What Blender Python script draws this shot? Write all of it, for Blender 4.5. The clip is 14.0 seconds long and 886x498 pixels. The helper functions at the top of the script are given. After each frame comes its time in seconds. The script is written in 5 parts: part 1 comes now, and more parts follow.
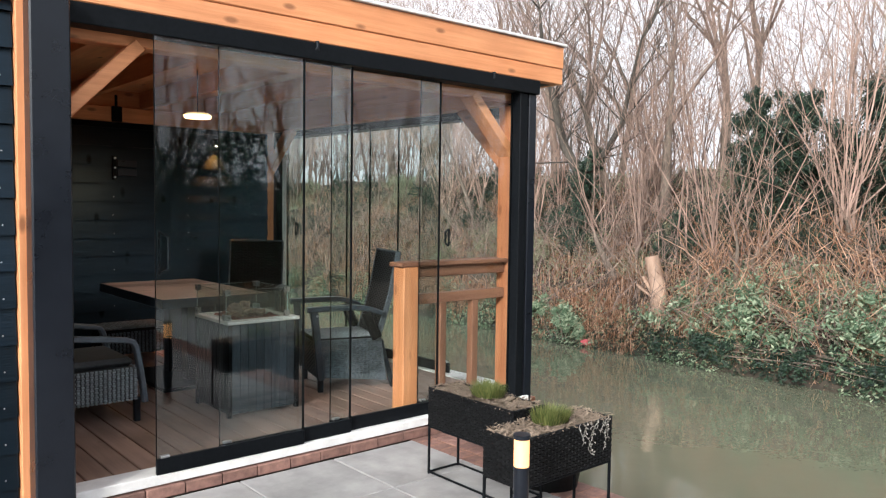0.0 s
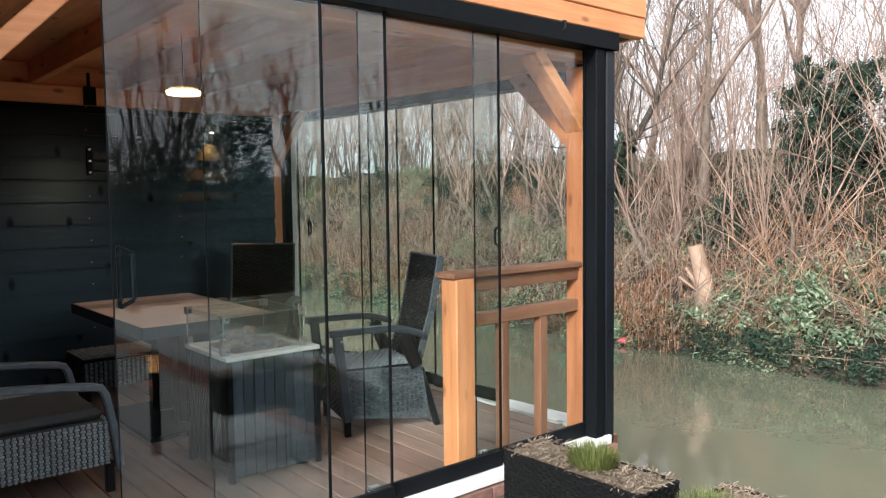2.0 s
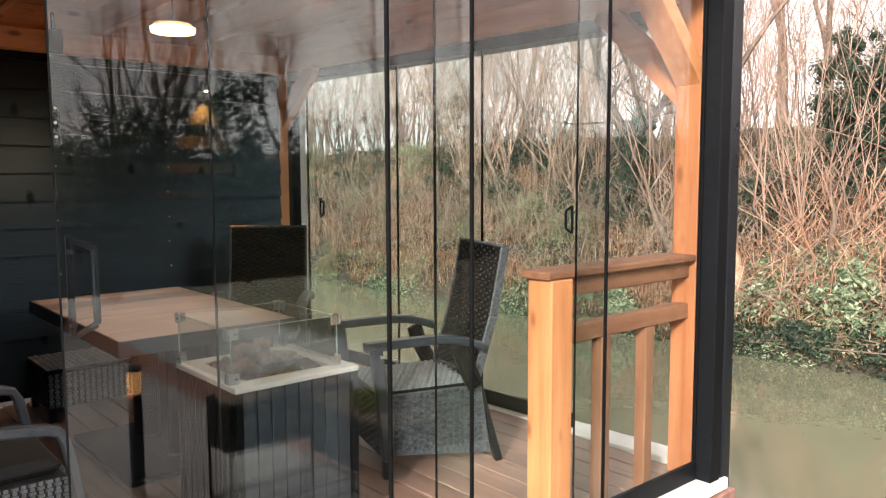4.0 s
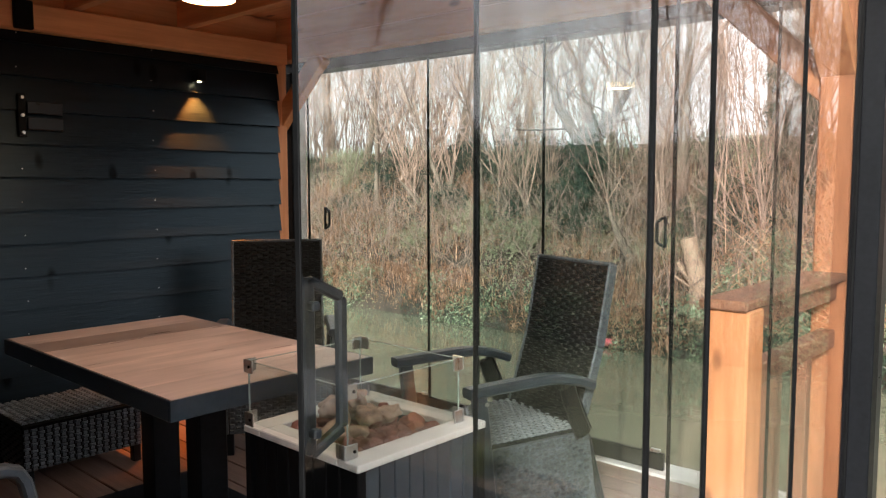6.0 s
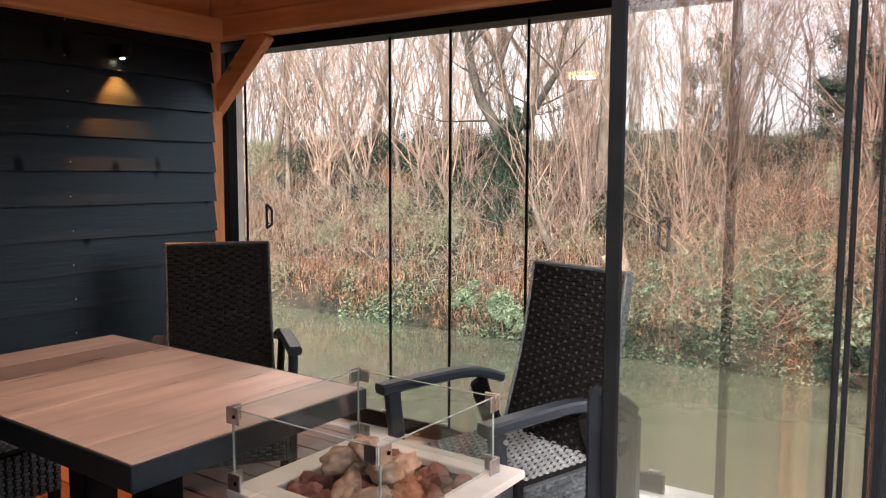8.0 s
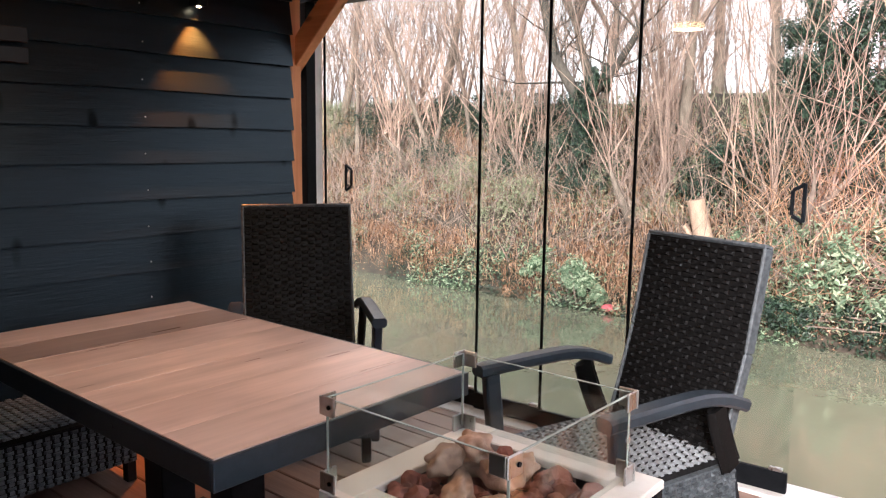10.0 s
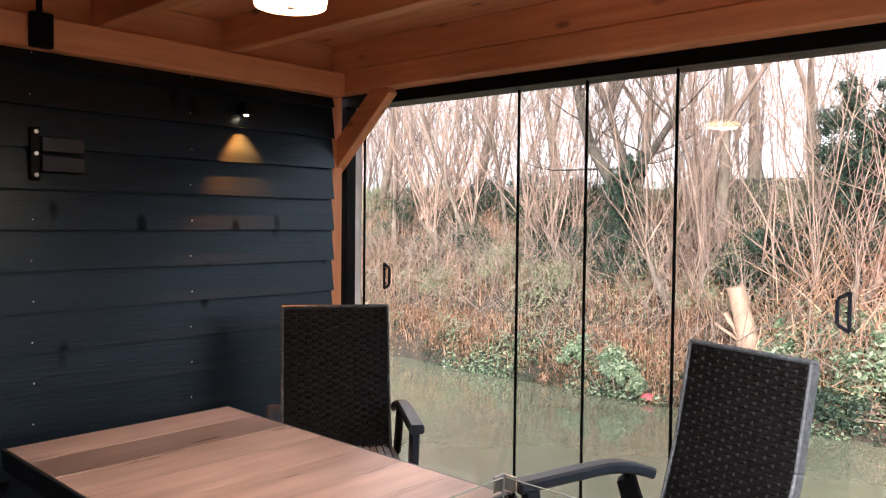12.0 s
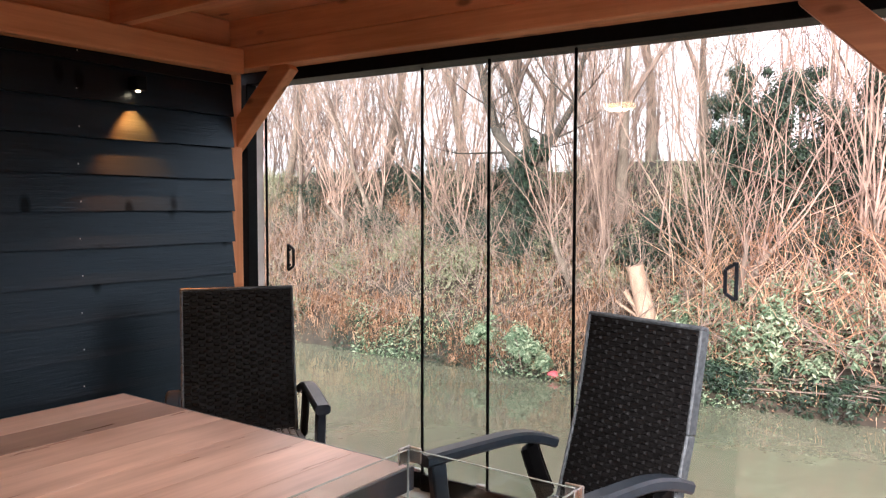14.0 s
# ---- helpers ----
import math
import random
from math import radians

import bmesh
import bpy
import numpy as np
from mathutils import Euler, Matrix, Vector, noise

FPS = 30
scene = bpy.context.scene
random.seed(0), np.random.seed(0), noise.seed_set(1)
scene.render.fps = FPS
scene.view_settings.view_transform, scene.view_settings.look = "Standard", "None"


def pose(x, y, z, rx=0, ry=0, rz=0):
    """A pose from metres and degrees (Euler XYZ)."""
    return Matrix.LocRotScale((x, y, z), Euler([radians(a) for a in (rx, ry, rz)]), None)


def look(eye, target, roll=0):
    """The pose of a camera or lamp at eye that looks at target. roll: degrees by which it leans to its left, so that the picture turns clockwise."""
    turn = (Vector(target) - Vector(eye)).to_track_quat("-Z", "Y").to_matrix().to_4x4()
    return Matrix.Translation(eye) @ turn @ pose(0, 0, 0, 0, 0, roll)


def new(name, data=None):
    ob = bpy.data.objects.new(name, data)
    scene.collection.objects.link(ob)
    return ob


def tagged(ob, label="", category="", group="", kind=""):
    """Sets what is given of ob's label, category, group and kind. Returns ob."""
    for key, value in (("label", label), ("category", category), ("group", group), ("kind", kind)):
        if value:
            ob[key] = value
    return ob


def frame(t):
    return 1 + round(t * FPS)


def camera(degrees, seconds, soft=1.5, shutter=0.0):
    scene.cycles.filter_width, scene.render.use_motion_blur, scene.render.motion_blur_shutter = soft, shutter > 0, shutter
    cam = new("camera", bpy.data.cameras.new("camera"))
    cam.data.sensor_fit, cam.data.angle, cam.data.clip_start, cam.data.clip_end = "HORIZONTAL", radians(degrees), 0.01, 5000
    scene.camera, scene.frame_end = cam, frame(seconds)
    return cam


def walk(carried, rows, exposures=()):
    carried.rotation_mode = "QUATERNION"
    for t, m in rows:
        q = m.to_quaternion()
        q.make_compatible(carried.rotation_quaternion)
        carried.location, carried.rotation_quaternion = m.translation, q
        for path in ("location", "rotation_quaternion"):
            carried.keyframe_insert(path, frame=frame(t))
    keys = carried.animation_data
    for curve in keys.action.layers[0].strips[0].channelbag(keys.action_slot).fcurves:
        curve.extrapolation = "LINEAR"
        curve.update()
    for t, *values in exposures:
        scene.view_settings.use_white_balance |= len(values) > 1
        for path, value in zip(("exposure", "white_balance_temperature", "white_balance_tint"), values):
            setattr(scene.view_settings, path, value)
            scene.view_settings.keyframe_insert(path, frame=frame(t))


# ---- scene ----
cam = camera(59.9, 14.0, 1.2)
PATH = [
    (0, (0.43, 0.751, 1.435), (1.733, 2.265, 1.325), 0.8),
    (0.5, (0.526, 1.005, 1.433), (1.841, 2.505, 1.286), 0.4),
    (1, (0.735, 1.278, 1.432), (1.999, 2.822, 1.29), -0.5),
    (1.5, (0.905, 1.583, 1.426), (2.155, 3.14, 1.3), -1.1),
    (2, (1.037, 1.887, 1.445), (2.322, 3.415, 1.31), -0.7),
    (4.5, (1.463, 3.249, 1.403), (2.785, 4.736, 1.205), -0.1),
    (5, (1.386, 3.54, 1.408), (2.768, 4.97, 1.202), -0.4),
    (5.5, (1.339, 3.777, 1.408), (2.779, 5.15, 1.206), -0.2),
    (6, (1.334, 3.984, 1.398), (2.803, 5.33, 1.232), -0.1),
    (6.5, (1.326, 4.149, 1.401), (2.833, 5.455, 1.247), 0.1),
    (7, (1.288, 4.282, 1.443), (2.878, 5.484, 1.277), -0.0),
    (7.5, (1.354, 4.444, 1.427), (2.987, 5.586, 1.25), 0.1),
    (8.4, (1.535, 4.61, 1.418), (3.145, 5.785, 1.213), 0.3),
    (9.2, (1.605, 4.765, 1.402), (3.155, 6.00, 1.152), 0.5),
    (10, (1.625, 4.839, 1.391), (3.142, 6.112, 1.112), 0.7),
    (10.5, (1.605, 4.864, 1.398), (3.037, 6.234, 1.13), 0.2),
    (11, (1.593, 4.859, 1.435), (2.982, 6.283, 1.233), 0.6),
    (11.5, (1.599, 4.848, 1.477), (3.013, 6.258, 1.356), 0.9),
    (12, (1.612, 4.844, 1.496), (3.08, 6.199, 1.423), 0.6),
    (12.5, (1.623, 4.839, 1.498), (3.152, 6.126, 1.435), 0.6),
    (13, (1.633, 4.84, 1.492), (3.204, 6.074, 1.415), 0.4),
    (13.5, (1.632, 4.838, 1.487), (3.229, 6.038, 1.396), 0.3),
    (14, (1.63, 4.835, 1.464), (3.247, 6.006, 1.354), 0.1),
]
walk(cam, [(t, look(eye, target, roll)) for t, eye, target, roll in PATH], [(0, 1.2, 5950, 5), (2, 1.45, 5950, 3), (4.4, 1.88, 6950, 12), (5.5, 1.88, 6650, 10), (6.5, 1.95, 6550, 12), (7.5, 2.0, 6600, 16), (10, 2.14, 6250, 17), (12.5, 2.24, 6300, 19), (14, 2.2, 6250, 19)])

# ---- light ----
world = bpy.data.worlds.new("world")
scene.world = world
world.use_nodes = True
wn = world.node_tree
wn.nodes.clear()
sky = wn.nodes.new("ShaderNodeTexSky")
sky.sky_type = "NISHITA"
sky.sun_disc = False
sky.sun_elevation, sky.sun_rotation = radians(28), radians(-110)
sky.air_density, sky.dust_density, sky.ozone_density = 1.0, 5.0, 1.0
pale = wn.nodes.new("ShaderNodeHueSaturation")
pale.inputs["Saturation"].default_value = 0.22
cloud = wn.nodes.new("ShaderNodeMix")
cloud.data_type = "RGBA"
cloud.inputs[0].default_value = 0.45
cloud.inputs[7].default_value = (10.6, 10.0, 10.1, 1)
bg = wn.nodes.new("ShaderNodeBackground")
bg.inputs["Strength"].default_value = 0.095
wout = wn.nodes.new("ShaderNodeOutputWorld")
wn.links.new(sky.outputs[0], pale.inputs["Color"])
wn.links.new(pale.outputs[0], cloud.inputs[6])
wn.links.new(cloud.outputs[2], bg.inputs["Color"])
wn.links.new(bg.outputs[0], wout.inputs["Surface"])
sun = new("sun", bpy.data.lights.new("sun", "SUN"))
sun.data.energy, sun.data.angle, sun.data.color = 2.0, radians(10), (1.0, 0.92, 0.84)
sun.matrix_world = look((-14, -6, 9), (4, 3, 0))


# ---- materials ----
def nodes_of(name):
    m = bpy.data.materials.new(name)
    m.use_nodes = True
    t = m.node_tree
    return m, t, t.nodes["Principled BSDF"], t.nodes["Material Output"]


def rgb(c):
    return (c[0], c[1], c[2], 1)


def surface(name, a, b, scale=(8, 8, 8), rough=0.6, metal=0.0, bump=0.15, fine=120.0, island=0.0, stain=0.25, detail=6.0, spec=0.5, coat=0.0):
    """Two tones mixed by stretched noise, finer grain, broad stains, and bump; island varies single pieces."""
    m, t, p, out = nodes_of(name)
    L = t.links.new
    tc = t.nodes.new("ShaderNodeTexCoord")
    mp = t.nodes.new("ShaderNodeMapping")
    mp.inputs["Scale"].default_value = scale
    oi = t.nodes.new("ShaderNodeObjectInfo")
    off = t.nodes.new("ShaderNodeVectorMath")
    off.operation = "MULTIPLY_ADD"
    off.inputs[1].default_value = (1, 1, 1)
    push = t.nodes.new("ShaderNodeVectorMath")
    push.operation = "SCALE"
    push.inputs[0].default_value = (13.0, 7.0, 5.0)
    L(oi.outputs["Random"], push.inputs["Scale"])
    L(tc.outputs["Object"], off.inputs[0])
    L(push.outputs[0], off.inputs[2])
    L(off.outputs[0], mp.inputs["Vector"])
    n1 = t.nodes.new("ShaderNodeTexNoise")
    n1.inputs["Scale"].default_value, n1.inputs["Detail"].default_value, n1.inputs["Roughness"].default_value = 1.0, detail, 0.62
    L(mp.outputs[0], n1.inputs["Vector"])
    ramp = t.nodes.new("ShaderNodeValToRGB")
    ramp.color_ramp.elements[0].position, ramp.color_ramp.elements[1].position = 0.33, 0.68
    ramp.color_ramp.elements[0].color, ramp.color_ramp.elements[1].color = rgb(a), rgb(b)
    L(n1.outputs[0], ramp.inputs[0])
    n2 = t.nodes.new("ShaderNodeTexNoise")
    n2.inputs["Scale"].default_value, n2.inputs["Detail"].default_value = 1.7, 3.0
    L(off.outputs[0], n2.inputs["Vector"])
    hs = t.nodes.new("ShaderNodeHueSaturation")
    val = t.nodes.new("ShaderNodeMapRange")
    val.inputs[1].default_value, val.inputs[2].default_value = 0.3, 0.7
    val.inputs[3].default_value, val.inputs[4].default_value = 1.0 - stain, 1.0 + stain
    L(n2.outputs[0], val.inputs[0])
    last = val.outputs[0]
    if island:
        geo = t.nodes.new("ShaderNodeNewGeometry")
        add = t.nodes.new("ShaderNodeMath")
        add.operation = "ADD"
        L(geo.outputs["Random Per Island"], add.inputs[0])
        L(oi.outputs["Random"], add.inputs[1])
        ir = t.nodes.new("ShaderNodeMapRange")
        ir.inputs[1].default_value, ir.inputs[2].default_value = 0.0, 2.0
        ir.inputs[3].default_value, ir.inputs[4].default_value = 1.0 - island, 1.0 + island
        L(add.outputs[0], ir.inputs[0])
        mul = t.nodes.new("ShaderNodeMath")
        mul.operation = "MULTIPLY"
        L(last, mul.inputs[0])
        L(ir.outputs[0], mul.inputs[1])
        last = mul.outputs[0]
    L(last, hs.inputs["Value"])
    L(ramp.outputs[0], hs.inputs["Color"])
    L(hs.outputs[0], p.inputs["Base Color"])
    rr = t.nodes.new("ShaderNodeMapRange")
    rr.inputs[3].default_value, rr.inputs[4].default_value = max(rough - 0.12, 0.02), min(rough + 0.12, 1)
    L(n1.outputs[0], rr.inputs[0])
    L(rr.outputs[0], p.inputs["Roughness"])
    p.inputs["Metallic"].default_value = metal
    p.inputs["Specular IOR Level"].default_value = spec
    p.inputs["Coat Weight"].default_value = coat
    if bump:
        n3 = t.nodes.new("ShaderNodeTexNoise")
        n3.inputs["Scale"].default_value, n3.inputs["Detail"].default_value = fine / max(scale), 3.0
        L(mp.outputs[0], n3.inputs["Vector"])
        bp = t.nodes.new("ShaderNodeBump")
        bp.inputs["Strength"].default_value, bp.inputs["Distance"].default_value = bump, 0.004
        L(n3.outputs[0], bp.inputs["Height"])
        L(bp.outputs[0], p.inputs["Normal"])
    return m


def timber(name, a, b, knot, along, rough=0.6, stain=0.14, island=0.12, gloss=0.0, spots=None):
    """Sawn softwood: grain stretched along one axis and round dark knots."""
    s = [26.0, 26.0, 26.0]
    s["xyz".index(along)] = 1.5
    m = surface(name, a, b, tuple(s), rough, bump=0.25, stain=stain, island=island)
    t = m.node_tree
    p = t.nodes["Principled BSDF"]
    src = p.inputs["Base Color"].links[0].from_socket
    tc = t.nodes.new("ShaderNodeTexCoord")
    mp = t.nodes.new("ShaderNodeMapping")
    k = [7.5, 7.5, 7.5]
    k["xyz".index(along)] = 3.2
    mp.inputs["Scale"].default_value = spots or k
    vo = t.nodes.new("ShaderNodeTexVoronoi")
    vo.inputs["Scale"].default_value = 1.0
    kr = t.nodes.new("ShaderNodeMapRange")
    kr.inputs[1].default_value, kr.inputs[2].default_value = 0.08, 0.17
    kr.inputs[3].default_value, kr.inputs[4].default_value = 0.85, 0.0
    mx = t.nodes.new("ShaderNodeMix")
    mx.data_type = "RGBA"
    mx.inputs[7].default_value = rgb(knot)
    t.links.new(tc.outputs["Object"], mp.inputs["Vector"])
    t.links.new(mp.outputs[0], vo.inputs["Vector"])
    t.links.new(vo.outputs["Distance"], kr.inputs[0])
    t.links.new(kr.outputs[0], mx.inputs[0])
    t.links.new(src, mx.inputs[6])
    t.links.new(mx.outputs[2], p.inputs["Base Color"])
    if gloss:
        # knots and raw grain take the stain dull
        dull = t.nodes.new("ShaderNodeMapRange")
        dull.inputs[3].default_value, dull.inputs[4].default_value = gloss, gloss * 0.15
        t.links.new(kr.outputs[0], dull.inputs[0])
        t.links.new(dull.outputs[0], p.inputs["Specular IOR Level"])
    return m


def glass(name, tint=(0.93, 0.97, 0.96), gloss=1.0):
    m, t, p, out = nodes_of(name)
    t.nodes.remove(p)
    tr = t.nodes.new("ShaderNodeBsdfTransparent")
    tr.inputs[0].default_value = rgb(tint)
    gl = t.nodes.new("ShaderNodeBsdfGlossy")
    gl.inputs["Roughness"].default_value = 0.012
    fr = t.nodes.new("ShaderNodeLayerWeight")
    fr.inputs["Blend"].default_value = 0.5
    pw = t.nodes.new("ShaderNodeMath")
    pw.operation = "POWER"
    pw.inputs[1].default_value = 5.0
    mu = t.nodes.new("ShaderNodeMath")
    mu.operation = "MULTIPLY_ADD"
    mu.inputs[1].default_value, mu.inputs[2].default_value = 0.94 * gloss, 0.045 * gloss
    mu.use_clamp = True
    t.links.new(fr.outputs["Facing"], pw.inputs[0])
    mx = t.nodes.new("ShaderNodeMixShader")
    t.links.new(pw.outputs[0], mu.inputs[0])
    t.links.new(mu.outputs[0], mx.inputs[0])
    t.links.new(tr.outputs[0], mx.inputs[1])
    t.links.new(gl.outputs[0], mx.inputs[2])
    t.links.new(mx.outputs[0], out.inputs["Surface"])
    return m


def glow(name, color, strength):
    m, t, p, out = nodes_of(name)
    p.inputs["Base Color"].default_value = rgb(color)
    p.inputs["Emission Color"].default_value = rgb(color)
    p.inputs["Emission Strength"].default_value = strength
    return m


def leafy(name, a, b, c, rough=0.55):
    """Leaves: each its own tone."""
    m, t, p, out = nodes_of(name)
    geo = t.nodes.new("ShaderNodeNewGeometry")
    ramp = t.nodes.new("ShaderNodeValToRGB")
    e = ramp.color_ramp.elements
    e[0].color, e[1].color = rgb(a), rgb(c)
    e.new(0.5).color = rgb(b)
    t.links.new(geo.outputs["Random Per Island"], ramp.inputs[0])
    t.links.new(ramp.outputs[0], p.inputs["Base Color"])
    p.inputs["Roughness"].default_value = rough
    tl = t.nodes.new("ShaderNodeBsdfTranslucent")
    t.links.new(ramp.outputs[0], tl.inputs[0])
    mx = t.nodes.new("ShaderNodeMixShader")
    mx.inputs[0].default_value = 0.3
    t.links.new(p.outputs[0], mx.inputs[1])
    t.links.new(tl.outputs[0], mx.inputs[2])
    t.links.new(mx.outputs[0], out.inputs["Surface"])
    return m


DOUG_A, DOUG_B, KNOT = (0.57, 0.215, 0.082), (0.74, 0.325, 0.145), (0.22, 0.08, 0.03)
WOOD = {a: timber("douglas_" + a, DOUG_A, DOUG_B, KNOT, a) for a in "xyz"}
DARKWOOD = {a: timber("weathered_rail_" + a, (0.20, 0.083, 0.046), (0.31, 0.145, 0.084), KNOT, a) for a in "xyz"}
# aged tone plus the river corner's shade, both put into the colour
MIDWOOD = {a: timber("aged_shaded_douglas_" + a, (0.37, 0.132, 0.056), (0.52, 0.212, 0.096), KNOT, a) for a in "xyz"}
SIDING = timber("black_stained_board", (0.0011, 0.0029, 0.0056), (0.0034, 0.0078, 0.0142), (0.0005, 0.0008, 0.0012), "x", rough=0.35, stain=0.4, island=0.45, gloss=0.44, spots=(5.5, 7.5, 2.3))
SIDING.node_tree.nodes["Principled BSDF"].inputs["Specular Tint"].default_value = (0.62, 0.83, 1.0, 1)
DECK = timber("hardwood_deck", (0.22, 0.135, 0.105), (0.33, 0.215, 0.17), (0.16, 0.09, 0.06), "y", rough=0.5, stain=0.25, island=0.25)
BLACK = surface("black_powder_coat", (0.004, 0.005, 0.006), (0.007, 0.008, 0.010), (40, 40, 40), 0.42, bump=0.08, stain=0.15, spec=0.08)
ANTHRACITE = surface("anthracite_coat", (0.005, 0.0065, 0.0105), (0.008, 0.0105, 0.016), (6, 6, 6), 0.3, bump=0.02, stain=0.12, spec=0.35)
ARMGREY = surface("blue_grey_coat", (0.021, 0.031, 0.043), (0.034, 0.047, 0.062), (30, 30, 30), 0.33, bump=0.05, stain=0.12, spec=0.5)
ALU = surface("dark_aluminium", (0.006, 0.008, 0.011), (0.011, 0.014, 0.018), (30, 30, 30), 0.4, metal=0.0, bump=0.05, stain=0.12, spec=0.2)
WHITE = surface("white_sill", (0.62, 0.60, 0.58), (0.78, 0.76, 0.74), (9, 9, 9), 0.5, bump=0.08, stain=0.15)
STEEL = surface("brushed_steel", (0.45, 0.45, 0.45), (0.62, 0.62, 0.62), (60, 60, 6), 0.3, metal=1.0, bump=0.04, stain=0.1)
GLASS = glass("clear_glass", (0.94, 0.970, 0.966), gloss=1.2)
RIVERGLASS = glass("river_glass", gloss=0.9)
GUARD = glass("guard_glass", (0.95, 0.98, 0.97))
SEAL = surface("rubber_seal", (0.003, 0.0035, 0.004), (0.005, 0.0055, 0.006), (40, 40, 40), 0.6, bump=0.0, spec=0.06)
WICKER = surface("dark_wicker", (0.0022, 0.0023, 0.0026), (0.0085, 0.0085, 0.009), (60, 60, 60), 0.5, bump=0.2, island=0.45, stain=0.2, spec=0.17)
# chair wicker again, lightened as light falls on rims and skirts
WICKER_LIT = surface("lit_grey_wicker", (0.040, 0.050, 0.060), (0.13, 0.15, 0.165), (60, 60, 60), 0.5, bump=0.2, island=0.45, stain=0.2, spec=0.3)
LOUNGEGREY = surface("pale_blue_grey_coat", (0.075, 0.092, 0.112), (0.11, 0.132, 0.158), (30, 30, 30), 0.38, bump=0.05, stain=0.12)
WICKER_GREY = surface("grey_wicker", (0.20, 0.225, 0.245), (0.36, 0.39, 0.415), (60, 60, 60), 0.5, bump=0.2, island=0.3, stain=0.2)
# stool wicker with its cool highlights put into the colour
WICKER_SHEEN = surface("cool_sheen_wicker", (0.085, 0.10, 0.115), (0.21, 0.24, 0.265), (60, 60, 60), 0.45, bump=0.2, island=0.45, stain=0.2, spec=0.4)
TABLETOP = surface("ceramic_wood_plank", (0.42, 0.31, 0.29), (0.63, 0.49, 0.46), (1.6, 13, 13), 0.31, bump=0.04, island=0.6, stain=0.24, detail=3.5)
PALE = surface("pale_composite", (0.66, 0.62, 0.585), (0.80, 0.765, 0.73), (12, 12, 12), 0.45, bump=0.08, stain=0.12)
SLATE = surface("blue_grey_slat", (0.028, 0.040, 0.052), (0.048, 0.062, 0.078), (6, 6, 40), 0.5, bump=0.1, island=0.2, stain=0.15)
LAVA = surface("lava_rock", (0.13, 0.045, 0.034), (0.30, 0.125, 0.10), (30, 30, 30), 0.9, bump=0.6, fine=80, island=0.3)
LOG = surface("ceramic_log", (0.26, 0.155, 0.115), (0.72, 0.49, 0.385), (17, 17, 17), 0.85, bump=0.5, fine=60, island=0.2)
TILE = surface("grey_paver", (0.23, 0.22, 0.215), (0.35, 0.335, 0.325), (5, 5, 5), 0.65, bump=0.15, island=0.12, stain=0.2)
CLAY = surface("clay_brick", (0.14, 0.075, 0.06), (0.26, 0.14, 0.11), (20, 20, 20), 0.8, bump=0.3, island=0.3)
SCREW = surface("screw_head", (0.5, 0.5, 0.52), (0.65, 0.65, 0.66), (50, 50, 50), 0.35, metal=1.0, bump=0.0)
ROOFING = surface("roofing_felt", (0.05, 0.05, 0.05), (0.08, 0.08, 0.08), (20, 20, 20), 0.9)
CEIL = timber("ceiling_board", (0.56, 0.24, 0.10), (0.72, 0.36, 0.16), KNOT, "y")
SOIL = surface("dry_mulch", (0.10, 0.075, 0.05), (0.20, 0.155, 0.11), (25, 25, 25), 0.95, bump=0.6, fine=60)
CHIP = surface("dry_litter", (0.16, 0.112, 0.078), (0.34, 0.26, 0.19), (25, 25, 25), 0.9, island=0.35)
CUSHION = surface("dark_cushion", (0.035, 0.038, 0.042), (0.055, 0.06, 0.065), (50, 50, 50), 0.9, bump=0.3)
GREYPAD = surface("grey_cushion", (0.20, 0.21, 0.22), (0.28, 0.29, 0.30), (40, 40, 40), 0.9, bump=0.3)
LAMPGLOW = glow("lamp_diffuser", (1.0, 0.62, 0.28), 3.0)
BOLLARDGLOW = glow("bollard_diffuser", (1.0, 0.50, 0.20), 0.55)
SPOTGLOW = glow("spot_bulb", (1.0, 0.72, 0.40), 7.0)
BARK = surface("bark", (0.10, 0.075, 0.058), (0.21, 0.165, 0.13), (14, 14, 4), 0.9, bump=0.6, fine=60, island=0.2)
DARKBARK = surface("dark_bark", (0.030, 0.025, 0.020), (0.085, 0.070, 0.055), (14, 14, 4), 0.9, bump=0.6, fine=60, island=0.2)
TWIG = surface("pale_twig", (0.19, 0.120, 0.094), (0.34, 0.235, 0.185), (8, 8, 2), 0.85, bump=0.0, island=0.45)
DIMTWIG = surface("brown_twig", (0.12, 0.084, 0.068), (0.26, 0.185, 0.148), (8, 8, 2), 0.85, bump=0.0, island=0.4)
CUTWOOD = surface("fresh_cut_wood", (0.25, 0.155, 0.108), (0.40, 0.27, 0.195), (10, 10, 3), 0.8, bump=0.3)
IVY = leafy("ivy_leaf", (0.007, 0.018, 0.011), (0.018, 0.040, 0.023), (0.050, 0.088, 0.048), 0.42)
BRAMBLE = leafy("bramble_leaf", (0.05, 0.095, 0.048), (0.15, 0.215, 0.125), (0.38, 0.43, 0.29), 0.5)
DEAD = leafy("dead_stem", (0.14, 0.068, 0.038), (0.35, 0.188, 0.112), (0.55, 0.365, 0.25), 0.85)
SAGE = leafy("sage_leaf", (0.13, 0.15, 0.085), (0.22, 0.235, 0.14), (0.32, 0.31, 0.20), 0.6)
HEATHER = leafy("sedum_leaf", (0.06, 0.085, 0.02), (0.14, 0.165, 0.045), (0.24, 0.24, 0.08), 0.6)
PALELEAF = leafy("withered_leaf", (0.16, 0.145, 0.12), (0.28, 0.26, 0.23), (0.44, 0.42, 0.39), 0.7)
EARTH = surface("bank_earth", (0.022, 0.017, 0.012), (0.065, 0.050, 0.034), (3, 3, 3), 0.95, bump=0.5, fine=30)


